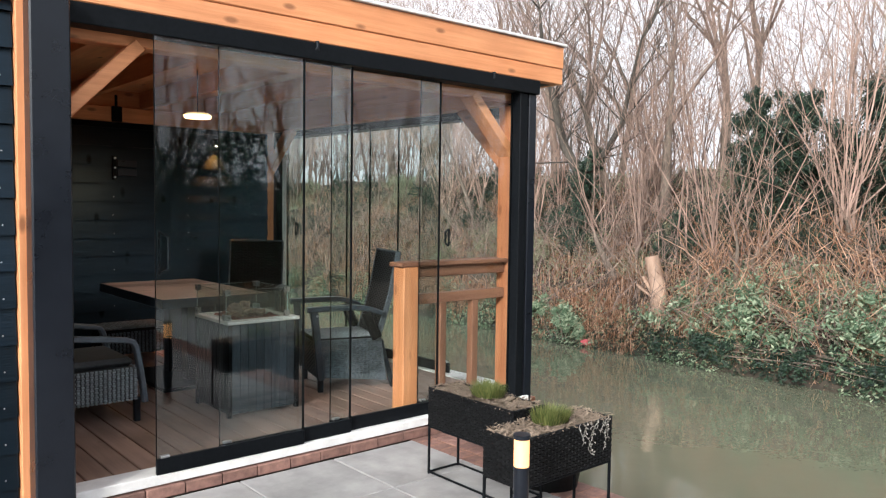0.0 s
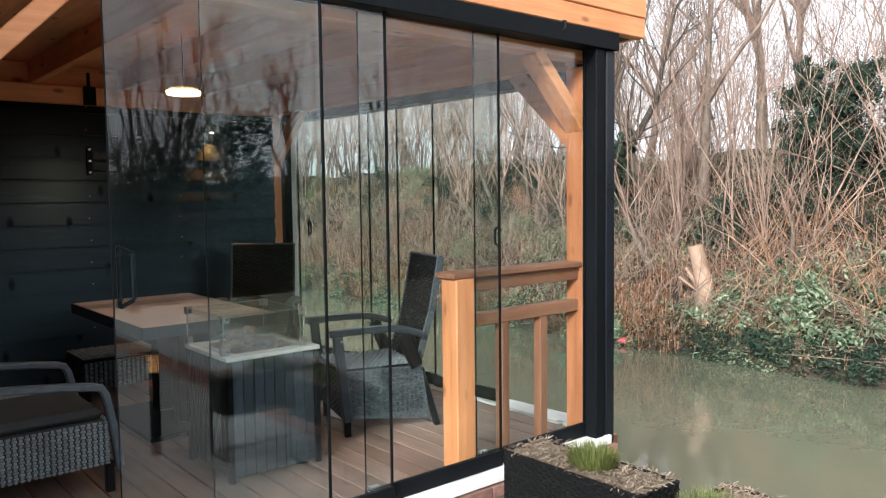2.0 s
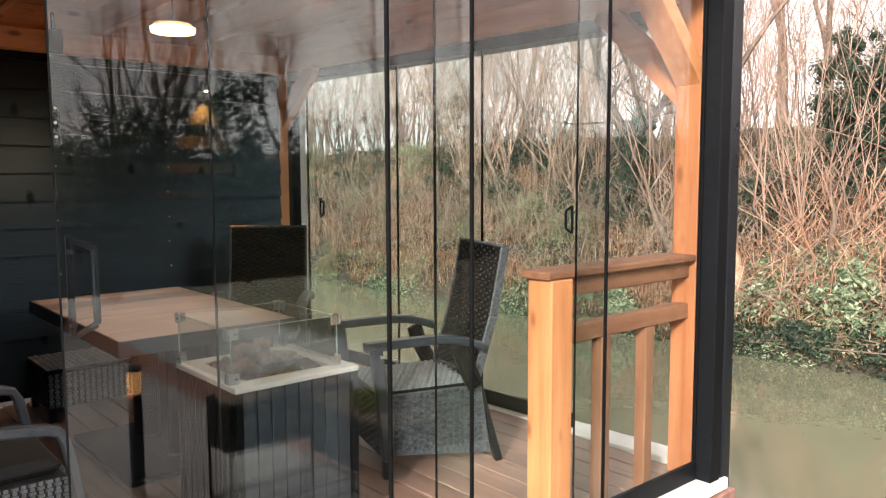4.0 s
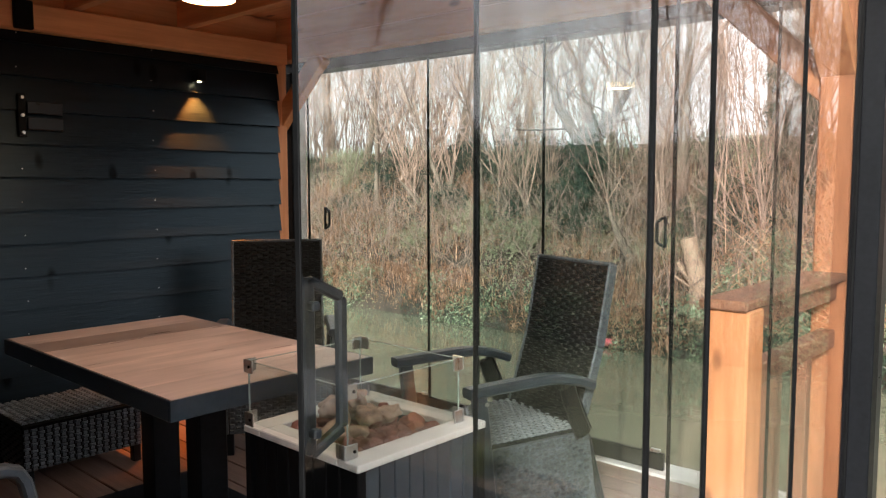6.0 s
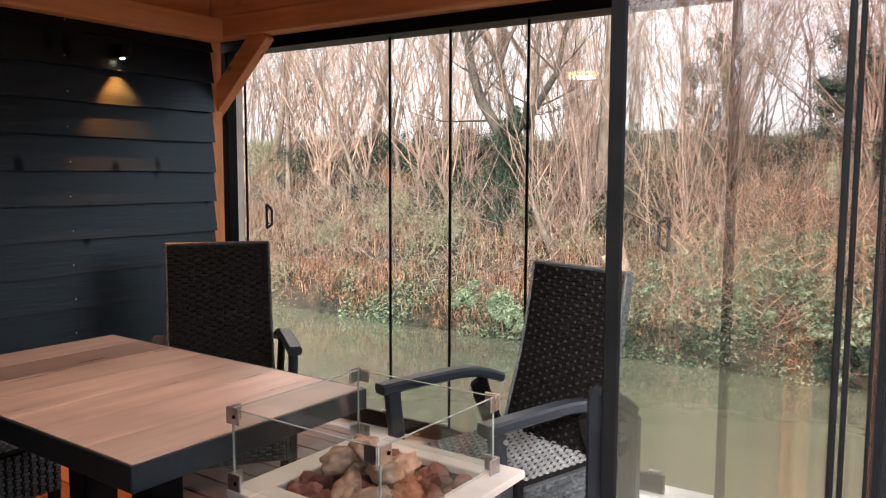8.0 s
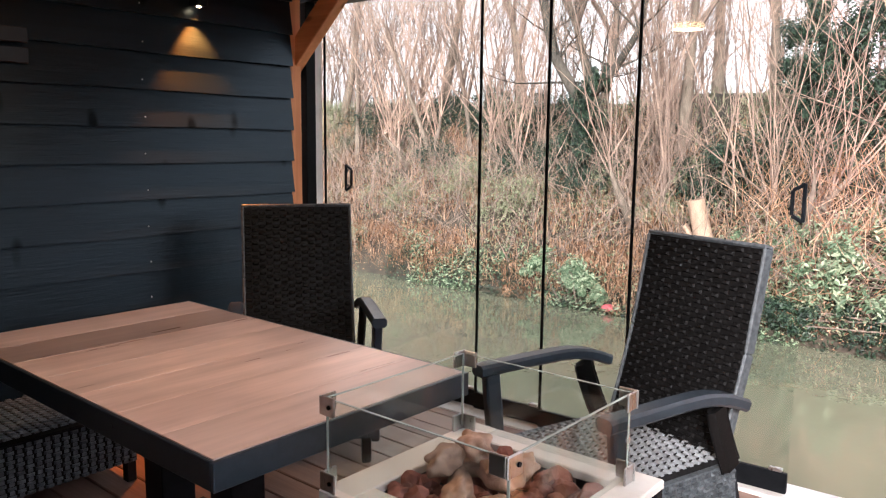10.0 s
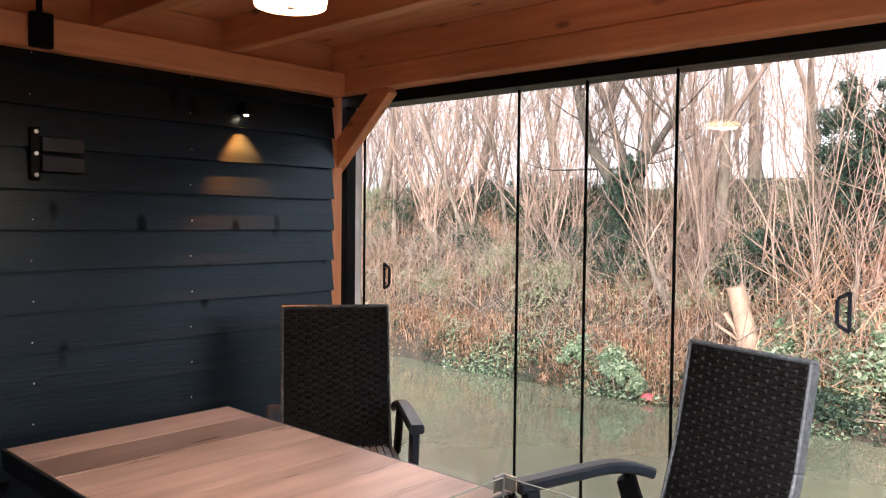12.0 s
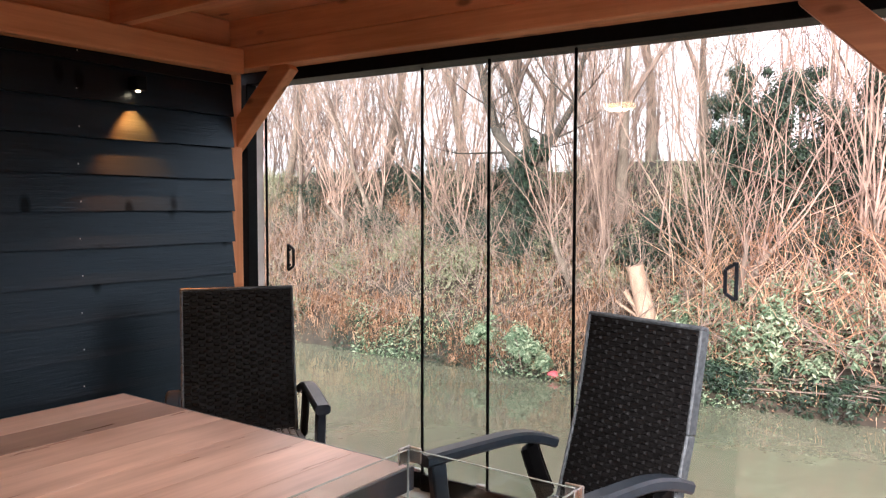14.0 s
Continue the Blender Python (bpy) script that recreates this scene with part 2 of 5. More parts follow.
def water_material():
    m, t, p, out = nodes_of("river_water")
    p.inputs["Base Color"].default_value = (0.138, 0.143, 0.097, 1)
    p.inputs["Roughness"].default_value = 0.02
    p.inputs["IOR"].default_value = 1.85
    tc = t.nodes.new("ShaderNodeTexCoord")
    mp = t.nodes.new("ShaderNodeMapping")
    mp.inputs["Scale"].default_value = (1.3, 1.5, 1)
    n = t.nodes.new("ShaderNodeTexNoise")
    n.inputs["Scale"].default_value, n.inputs["Detail"].default_value = 1.1, 4.0
    bp = t.nodes.new("ShaderNodeBump")
    bp.inputs["Strength"].default_value, bp.inputs["Distance"].default_value = 0.085, 0.10
    t.links.new(tc.outputs["Object"], mp.inputs["Vector"])
    t.links.new(mp.outputs[0], n.inputs["Vector"])
    t.links.new(n.outputs[0], bp.inputs["Height"])
    t.links.new(bp.outputs[0], p.inputs["Normal"])
    return m


WATER = water_material()


# ---- mesh helpers ----
def link(name, bm, material, parent=None, smooth=False):
    me = bpy.data.meshes.new(name)
    bm.normal_update()
    bm.to_mesh(me)
    bm.free()
    me.materials.append(material)
    if smooth:
        me.shade_smooth()
    ob = new(name, me)
    if parent:
        ob.parent = parent
    return ob


def part(name, bm, material, parent, label="", smooth=False):
    ob = link(name, bm, material, parent, smooth)
    if label:
        ob["label"] = label
    return ob


def thing(name, m, label, category, group="", kind=""):
    ob = new(name)
    ob.empty_display_size = 0.1
    ob.matrix_world = m
    return tagged(ob, label, category, group, kind)


def box(x0, x1, y0, y1, z0, z1, bevel=0.004, bm=None, m=None):
    """A bevelled block, added to bm."""
    one = bmesh.new()
    bmesh.ops.create_cube(one, size=1.0)
    bmesh.ops.transform(one, matrix=Matrix.Translation(((x0 + x1) / 2, (y0 + y1) / 2, (z0 + z1) / 2)) @ Matrix.Diagonal((abs(x1 - x0), abs(y1 - y0), abs(z1 - z0), 1)), verts=one.verts)
    if bevel:
        bmesh.ops.bevel(one, geom=one.edges[:], offset=min(bevel, 0.45 * min(abs(x1 - x0), abs(y1 - y0), abs(z1 - z0))), segments=1, affect="EDGES")
    if m is not None:
        bmesh.ops.transform(one, matrix=m, verts=one.verts)
    if bm is None:
        return one
    me = bpy.data.meshes.new("tmp")
    one.to_mesh(me)
    one.free()
    bm.from_mesh(me)
    bpy.data.meshes.remove(me)
    return bm


def bar(p, q, w, d, bevel=0.004, bm=None, up=(0, 0, 1)):
    """A square bar from p to q, w wide and d deep."""
    p, q = Vector(p), Vector(q)
    z = (q - p).normalized()
    x = Vector(up).cross(z)
    if x.length < 1e-4:
        x = Vector((1, 0, 0))
    x.normalize()
    y = z.cross(x)
    m = Matrix((x, y, z)).transposed().to_4x4()
    m.translation = p
    return box(-w / 2, w / 2, -d / 2, d / 2, 0, (q - p).length, bevel, bm, m)


def disc(r, z0, z1, seg=24, r2=None, bm=None, at=(0, 0)):
    one = bmesh.new() if bm is None else bm
    bmesh.ops.create_cone(one, cap_ends=True, segments=seg, radius1=r, radius2=r if r2 is None else r2, depth=z1 - z0,
                          matrix=Matrix.Translation((at[0], at[1], (z0 + z1) / 2)))
    return one


def tube(verts, faces, pts, radii, sides=5):
    """Adds a tapering tube to the lists."""
    base = len(verts)
    n = len(pts)
    for i in range(n):
        d = (pts[min(i + 1, n - 1)] - pts[max(i - 1, 0)]).normalized()
        a = d.cross(Vector((0.31, 0.87, 0.38))).normalized()
        b = d.cross(a)
        for k in range(sides):
            w = 2 * math.pi * k / sides
            verts.append(pts[i] + radii[i] * (math.cos(w) * a + math.sin(w) * b))
    for i in range(n - 1):
        for k in range(sides):
            k2 = (k + 1) % sides
            faces.append((base + i * sides + k, base + i * sides + k2, base + (i + 1) * sides + k2, base + (i + 1) * sides + k))


def from_lists(name, verts, faces, material, parent=None, smooth=False):
    me = bpy.data.meshes.new(name)
    me.from_pydata([tuple(v) for v in verts], [], faces)
    me.materials.append(material)
    if smooth:
        me.shade_smooth()
    ob = new(name, me)
    if parent:
        ob.parent = parent
    return ob


def weave(w, h, cw=0.032, ch=0.016, depth=0.008):
    """A woven panel in the xz plane facing -y: strands that pass over and under upright stakes."""
    bm = bmesh.new()
    nu, nv = max(2, int(w / cw)), max(2, int(h / ch))
    du, dv = w / nu, h / nv
    for j in range(nv):
        for i in range(nu):
            over = (i + j) % 2 == 0
            x0, x1 = i * du - w / 2, (i + 1) * du - w / 2
            z0, z1 = j * dv, (j + 1) * dv
            d = depth if over else depth * 0.25
            gx, gz = (0.06 * du, 0.10 * dv) if over else (0.30 * du, 0.0)
            a = [bm.verts.new(v) for v in ((x0 + gx, 0, z0 + gz), (x1 - gx, 0, z0 + gz), (x1 - gx, 0, z1 - gz), (x0 + gx, 0, z1 - gz))]
            mx, f = (x0 + x1) / 2, 0.28 * du
            b = [bm.verts.new(v) for v in ((mx - f, -d, z0 + gz + 0.15 * dv), (mx + f, -d, z0 + gz + 0.15 * dv), (mx + f, -d, z1 - gz - 0.15 * dv), (mx - f, -d, z1 - gz - 0.15 * dv))]
            bm.faces.new(b)
            for k in range(4):
                bm.faces.new((a[k], a[(k + 1) % 4], b[(k + 1) % 4], b[k]))
    return bm


def loft(pts, w, th, x=0.0):
    """A smooth flat bar of chamfered section through points (y, z) at one x."""
    bm = bmesh.new()
    k = 0.22 * th
    rings = []
    n = len(pts)
    for i, (y, z) in enumerate(pts):
        a, b = pts[max(i - 1, 0)], pts[min(i + 1, n - 1)]
        t = Vector((0, b[0] - a[0], b[1] - a[1])).normalized()
        up = Vector((1, 0, 0)).cross(t)
        c = Vector((x, y, z))
        rings.append([bm.verts.new(c + Vector((u, 0, 0)) + up * v) for u, v in ((-w / 2 + k, -th / 2), (w / 2 - k, -th / 2), (w / 2, -th / 2 + k), (w / 2, th / 2 - k), (w / 2 - k, th / 2), (-w / 2 + k, th / 2), (-w / 2, th / 2 - k), (-w / 2, -th / 2 + k))])
    for r0, r1 in zip(rings, rings[1:]):
        for q in range(8):
            bm.faces.new((r0[q], r0[(q + 1) % 8], r1[(q + 1) % 8], r1[q]))
    bm.faces.new(rings[0][::-1])
    bm.faces.new(rings[-1])
    bmesh.ops.recalc_face_normals(bm, faces=bm.faces)
    return bm


def moved(bm, m):
    bmesh.ops.transform(bm, matrix=m, verts=bm.verts)
    return bm


# ---- plan, in metres ----
FRONT, BACK = 4.82, 8.27          # face of the sill; face of the rear boards
XL, XR = 1.49, 4.60               # opening of the glazed front
PATIO, WATERLINE, SHORE = -0.12, -1.42, 13.0
BEAM0, BEAM1 = 2.20, 2.325       # wall beams
CEILING = 2.49


def structure(name, bm, material, label, category):
    return tagged(link(name, bm, material), label, category, kind="structure")


def holder(name, label, category):
    return tagged(new(name), label, category, kind="structure")


# the river side stands three degrees off square
SKEW = Matrix.Translation((4.60, 4.97, 0)) @ Matrix.Rotation(radians(3.0), 4, "Z") @ Matrix.Translation((-4.60, -4.97, 0))


def skewed(ob):
    ob.matrix_world = SKEW
    return ob


# ---- the ground: garden side, canal bed, far bank, fields ----
def bank_height(x, y):
    pts = ((-4000, -0.20), (3.70, -0.20), (3.71, -2.2), (12.2, -2.2), (13.0, -1.5), (13.35, -0.95), (14.2, -0.15), (15.5, 0.75), (17.5, 1.95), (19.5, 2.45), (22, 2.3), (30, 2.0), (4000, 2.0))
    for (xa, za), (xb, zb) in zip(pts, pts[1:]):
        if xa <= x <= xb:
            z = za + (zb - za) * (x - xa) / (xb - xa)
            break
    if x > 12.9:
        k = min(1, (x - 12.9) / 2)
        z += k * (0.35 * noise.noise((x * 0.35, y * 0.3, 2.0)) + 0.12 * noise.noise((x * 1.3, y * 1.3, 5.0)))
    return z


xs = [-3000, -600, -120, -40, -20, -10, -4, 0, 2, 3.70, 3.71, 8, 12.2] + [12.9 + 0.35 * i for i in range(26)] + [23, 26, 30, 45, 90, 300, 1000, 3000]
ys = [-3000, -800, -200, -80, -40] + [-30 + 0.8 * i for i in range(101)] + [60, 90, 200, 800, 3000]
gv = [(x, y, bank_height(x, y)) for x in xs for y in ys]
gf = [(i * len(ys) + j, (i + 1) * len(ys) + j, (i + 1) * len(ys) + j + 1, i * len(ys) + j + 1) for i in range(len(xs) - 1) for j in range(len(ys) - 1)]
ground = tagged(from_lists("ground", gv, gf, EARTH, smooth=True), "brown earth bank and garden ground under dead leaves", "ground", kind="structure")
wb = bmesh.new()
bmesh.ops.create_grid(wb, x_segments=2, y_segments=2, size=1.0, matrix=Matrix.Translation((8.5, 0, WATERLINE)) @ Matrix.Diagonal((5.2, 900, 1, 1)))
structure("water", wb, WATER, "still olive green canal water with tree reflections", "water")

# ---- patio ----
patio = holder("patio", "large grey concrete pavers with narrow joints", "patio")
bed = part("bed", box(-8, 3.84, -2.9, FRONT - 0.14, -0.6, PATIO - 0.012, 0), EARTH, patio)
paver = None
tx = [3.58 - 0.62 * i for i in range(15)]
for i in range(14):
    for j in range(12):
        x1, y1 = tx[i] - 0.003, 4.70 - 0.62 * j - 0.003
        if paver is None:
            paver = part("paver", box(-0.307, 0.307, -0.307, 0.307, -0.05, 0, 0.005), TILE, patio)
            ob = paver
        else:
            ob = new("paver", paver.data)
            ob.parent = patio
        ob.location = (x1 - 0.307, y1 - 0.307, PATIO + 0.0015 * math.sin(3.1 * i + 5.7 * j))
edge = holder("patio_edging", "weathered red clay brick course under the white sill", "edging")
brick = None
for i in range(26):
    if brick is None:
        brick = part("brick", box(-0.103, 0.103, -0.03, 0.03, -0.062, 0, 0.005), CLAY, edge)
        ob = brick
    else:
        ob = new("brick", brick.data)
        ob.parent = edge
    ob.location = (-0.6 + 0.211 * i, 4.736 - 0.003 * (i % 3 == 0), -0.058 + 0.001 * math.sin(i * 2.3))
structure("quay_wall", box(3.6, 3.85, -14, 4.75, -2.3, PATIO - 0.004, 0.01), DARKWOOD["y"], "dark wet timber sheeting along the water", "quay")
quay = holder("quay_cap", "reddish brown clay pavers along the water", "edging")
cap = None
for i in range(90):
    if cap is None:
        cap = part("clay_paver", box(0, 0.134, -0.05, 0.05, -0.05, 0, 0.005), CLAY, quay)
        ob = cap
    else:
        ob = new("clay_paver", cap.data)
        ob.parent = quay
    ob.location = (3.584 + 0.137 * (i % 2), 4.69 - 0.104 * (i // 2), PATIO - 0.002 + 0.002 * math.sin(i * 2.9))

# ---- deck floor ----
floor = holder("floor", "brown hardwood deck boards with open joints", "floor")
part("underlay", box(0.9, 4.70, 4.75, 8.5, -0.35, -0.03, 0), EARTH, floor)
plank = None
for i in range(28):
    x = 0.95 + 0.1405 * i
    if x > 4.72:
        break
    if plank is None:
        plank = part("plank", box(-0.067, 0.067, 0, 3.48, -0.026, 0, 0.004), DECK, floor)
        ob = plank
    else:
        ob = new("plank", plank.data)
        ob.parent = floor
    ob.location = (x, 4.80, 0.001 * math.sin(i * 1.7))
structure("sill_front", box(1.47, 4.73, 4.718, 4.872, -0.05, 0.004, 0.004), WHITE, "white sill under the sliding glass front", "sill")
skewed(structure("sill_river", box(4.72, 4.89, 4.90, 8.36, -0.05, 0.008, 0.004), WHITE, "white sill under the glass over the water", "sill"))
skewed(structure("deck_edge", box(4.70, 4.91, 4.80, 8.45, -0.4, -0.052, 0.006), DARKWOOD["y"], "dark timber edge beam of the deck", "edging"))


# ---- boarded walls ----
def boarded(name, x0, x1, y, z0, z1, start, label, step=0.172, studs=()):
    """A wall of lapped boards, each leaning outward at its lower edge; start: the lowest edge."""
    wall = holder(name, label, "wall")
    part("core", box(x0, x1, y + 0.03, y + 0.12, z0, z1, 0), BLACK, wall)
    z = start
    k = 0
    while z < z1 - 0.01:
        h = min(step + 0.02, z1 - z)
        bm = bmesh.new()
        n = 10
        rows = []
        for i in range(n + 1):
            x = x0 + (x1 - x0) * i / n
            w = 0.0025 * math.sin(i * 1.9 + k * 2.1)
            rows.append([bm.verts.new(v) for v in ((x, y - 0.012, z + w), (x, y + 0.017, z + h), (x, y + 0.029, z + h), (x, y + 0.024, z + w + 0.002))])
        for a, b in zip(rows, rows[1:]):
            for q in range(4):
                bm.faces.new((a[q], a[(q + 1) % 4], b[(q + 1) % 4], b[q]))
        bm.faces.new(rows[0])
        bm.faces.new(rows[-1][::-1])
        bmesh.ops.recalc_face_normals(bm, faces=bm.faces)
        board = part("board", bm, SIDING, wall)
        sb = bmesh.new()
        for s in studs:
            bmesh.ops.create_uvsphere(sb, u_segments=6, v_segments=4, radius=0.0042, matrix=Matrix.Translation((s + 0.004 * math.sin(k * 3.3), y - 0.005, z + 0.045)) @ Matrix.Diagonal((1, 0.5, 1, 1)))
        if studs:
            part("screw", sb, SCREW, board)
        z += step
        k += 1
    return wall


boarded("wall_back", 0.9, 4.40, BACK, 0.02, BEAM0, 0.064, "black stained lapped timber boards with small screws", studs=(2.06, 2.80, 3.52))
boarded("wall_front", -2.4, 1.255, FRONT - 0.04, PATIO + 0.02, 2.385, PATIO + 0.02, "black stained lapped boards beside the glass front", studs=(0.55, 1.20))
# assumed west wall, out of view: closes the room and blocks the low sun
structure("wall_west", box(0.82, 0.90, 4.95, 8.42, -0.02, 2.5, 0.003), SIDING, "unseen black stained timber side wall added to close the room", "wall")
structure("trim", box(1.262, 1.325, 4.74, 4.85, PATIO, 2.385, 0.004), WOOD["z"], "narrow orange timber corner strip beside the post", "trim")

# ---- timber frame ----
frame_thing = holder("timber_frame", "oiled orange douglas posts, beams and braces", "timber frame")
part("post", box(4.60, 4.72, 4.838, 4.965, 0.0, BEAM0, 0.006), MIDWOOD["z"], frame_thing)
part("post", box(1.36, 1.485, 4.838, 4.965, 0.0, BEAM0, 0.006), WOOD["z"], frame_thing)
skewed(part("post", box(4.56, 4.665, BACK + 0.03, BACK + 0.14, 0.0, BEAM0, 0.006), WOOD["z"], frame_thing))
part("back_beam", box(0.9, 4.425, BACK - 0.075, BACK + 0.05, BEAM0 - 0.015, BEAM1 - 0.01, 0.006), WOOD["x"], frame_thing)
skewed(part("river_beam", box(4.60, 4.72, 4.97, BACK + 0.14, BEAM0 + 0.014, BEAM1 + 0.01, 0.006), WOOD["y"], frame_thing))
part("front_beam", box(0.9, 4.72, 4.84, 4.963, BEAM0 + 0.035, BEAM1, 0.006), WOOD["x"], frame_thing)


def brace(p, q, w, d, key, up, wood=WOOD):
    return part("brace", bar(p, q, w, d, 0.005, up=up), wood[key], frame_thing)


skewed(brace((4.655, 8.40, 1.78), (4.655, 7.93, 2.23), 0.12, 0.07, "y", (-1, 0, 0)))
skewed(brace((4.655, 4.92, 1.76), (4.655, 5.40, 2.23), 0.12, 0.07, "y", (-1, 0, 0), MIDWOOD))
brace((4.68, 4.90, 1.785), (4.225, 4.90, 2.25), 0.07, 0.135, "x", (0, 1, 0))
brace((1.40, 4.90, 1.775), (1.86, 4.90, 2.25), 0.07, 0.14, "x", (0, 1, 0))
plate = box(2.765, 2.855, BACK - 0.112, BACK - 0.077, BEAM0 - 0.022, BEAM1 - 0.004, 0.006)
box(2.793, 2.817, BACK - 0.10, BACK - 0.08, BEAM1 - 0.006, BEAM1 + 0.10, 0.006, plate)
structure("junction_box", plate, BLACK, "black cable box on the face of the timber beam", "cable box")

# ---- roof ----
roof = holder("roof", "flat roof on oiled timber joists with orange fascia", "roof")
for x in (1.15, 1.80, 2.45, 3.10, 3.75):
    part("joist", box(x - 0.03, x + 0.03, 4.93, BACK + 0.1, BEAM1 + 0.002, CEILING, 0.004), WOOD["y"], roof)
skewed(part("river_joist", box(4.615, 4.70, 4.96, BACK + 0.1, BEAM1 + 0.012, CEILING, 0.004), WOOD["y"], roof))
part("rim_joist", box(0.9, 4.43, BACK + 0.05, BACK + 0.1, BEAM1 + 0.004, CEILING - 0.003, 0.004), WOOD["x"], roof)
part("deck_sheet", box(-2.4, 4.985, 4.80, 8.75, CEILING + 0.02, 2.66, 0.004), ROOFING, roof)
structure("ceiling", box(0.85, 4.90, 4.84, BACK + 0.2, CEILING + 0.001, CEILING + 0.018, 0), CEIL, "orange timber boarding above the joists", "ceiling")
part("fascia_board", box(-2.4, 5.04, 4.715, 4.79, 2.388, 2.505, 0.006), WOOD["x"], roof)
part("fascia_board", box(-2.4, 5.042, 4.71, 4.79, 2.508, 2.675, 0.006), WOOD["x"], roof)
part("side_fascia", box(4.99, 5.04, 4.795, 8.75, 2.388, 2.675, 0.006), WOOD["y"], roof)
part("edge_trim", box(-2.4, 5.06, 4.69, 4.86, 2.677, 2.697, 0.003), WHITE, roof)
part("edge_trim", box(4.97, 5.06, 4.862, 8.78, 2.677, 2.697, 0.003), WHITE, roof)
part("soffit", box(4.78, 4.99, 4.795, 8.75, 2.388, 2.41, 0.002), BLACK, roof)
structure("header_front", box(1.47, 4.776, 4.705, 4.836, 2.285, 2.386, 0.004), BLACK, "black aluminium track above the sliding glass", "track")
skewed(structure("header_river", box(4.725, 4.88, 4.90, BACK + 0.12, 2.152, 2.387, 0.004), BLACK, "black aluminium track above the river glass", "track"))
structure("post_front", box(1.295, 1.470, 4.63, 4.775, PATIO, 2.386, 0.008), ANTHRACITE, "anthracite aluminium post beside the open doorway", "post")
structure("jamb_front", box(1.42, 1.489, 4.777, 4.836, 0.004, 2.285, 0.005), BLACK, "black aluminium jamb of the open doorway", "jamb")
structure("post_corner", box(4.695, 4.776, 4.737, 4.834, PATIO - 0.2, 2.285, 0.006), ANTHRACITE, "anthracite aluminium corner post over the water", "post")
structure("jamb_corner", box(4.592, 4.672, 4.73, 4.834, 0.004, 2.285, 0.005), BLACK, "black aluminium jamb of the sliding glass", "jamb")
structure("jamb_strip", box(4.674, 4.692, 4.76, 4.82, 0.004, 2.285, 0.002), WHITE, "thin pale weather strip in the jamb", "jamb")
skewed(structure("jamb_back", box(4.70, 4.775, BACK + 0.03, BACK + 0.12, 0.01, 2.152, 0.004), BLACK, "black aluminium jamb at the rear corner", "jamb"))
skewed(structure("jamb_back_light", box(4.755, 4.83, BACK + 0.035, BACK + 0.08, 0.01, 2.152, 0.004), WHITE, "pale aluminium cover strip of the jamb", "jamb"))
for bx in (1.42, 2.84, 4.29):
    hook = bmesh.new()
    box(-0.008, 0.008, -0.02, 0.02, -0.035, 0.01, 0.002, hook)
    box(-0.014, 0.014, -0.012, 0.03, -0.045, -0.03, 0.003, hook)
    ob = tagged(link("track_hook", hook, ALU), "small grey steel hook under the fascia", "hook", "hooks under the fascia")
    ob.location = (bx, 4.715, 2.385)


# ---- glass panels ----
def panel(name, along, a, b, lane, z0, z1, label, group, handle=None):
    """A frameless pane between a and b along one axis, in its lane, with shoe, seal and pull handle."""
    def blk(u0, u1, v0, v1, w0, w1, bevel):
        return box(u0, u1, v0, v1, w0, w1, bevel) if along == "x" else box(v0, v1, u0, u1, w0, w1, bevel)
    t = tagged(new(name), label, "glass panel", group)
    t["kind"] = "structure"
    pane = part("pane", blk(a, b, lane - 0.001, lane + 0.001, z0 + 0.06, z1, 0), GLASS if along == "x" else RIVERGLASS, t)
    pane.visible_shadow = False
    part("shoe", blk(a, b, lane - 0.011, lane + 0.011, z0, z0 + 0.085, 0.003), BLACK, t)
    part("seal", blk(b - 0.012, b, lane - 0.006, lane + 0.006, z0 + 0.085, z1, 0.002), SEAL, t)
    part("clip", blk(a + 0.02, a + 0.07, lane - 0.013, lane + 0.013, z0 + 0.086, z0 + 0.10, 0.003), STEEL, t)
    if along == "x":
        part("edge", blk(a, a + 0.003, lane - 0.005, lane + 0.005, z0 + 0.085, z1, 0.001), SEAL, t, "black sealing strip")
    if handle:
        hb = bmesh.new()
        v = lane + (0.018 if along == "x" else -0.018)
        g = (0.052 if along == "x" else 0.042) * (1 if handle < (a + b) / 2 else -1)
        lo, hi = (1.06, 1.285) if along == "x" else (1.10, 1.25)
        q = [(handle, v, hi), (handle, v, lo), (handle + g, v, lo + 0.025), (handle + g, v, hi - 0.03), (handle, v, hi - 0.004)]
        q = q if along == "x" else [(y, x, z) for x, y, z in q]
        for p0, p1 in zip(q, q[1:]):
            bar(p0, p1, 0.014, 0.014, 0.003, hb)
        for z in (lo + 0.03, hi - 0.035):
            p0 = (handle, lane, z) if along == "x" else (lane, handle, z)
            p1 = (handle, v, z) if along == "x" else (v, handle, z)
            bar(p0, p1, 0.012, 0.012, 0.002, hb)
        part("handle", hb, ALU, t, "dark grey pull handle")
    return t


panel("glass_panel", "x", 1.887, 2.770, 4.725, 0.006, 2.285, "clear frameless sliding pane with a dark handle at its free edge", "front panes", 1.915)
panel("glass_panel", "x", 2.25, 3.125, 4.755, 0.006, 2.285, "clear frameless sliding pane in a black shoe", "front panes")
panel("glass_panel", "x", 2.99, 3.868, 4.785, 0.006, 2.285, "clear frameless sliding pane in a black shoe", "front panes")
panel("glass_panel", "x", 3.71, 4.590, 4.812, 0.006, 2.285, "clear frameless sliding pane in a black shoe", "front panes")
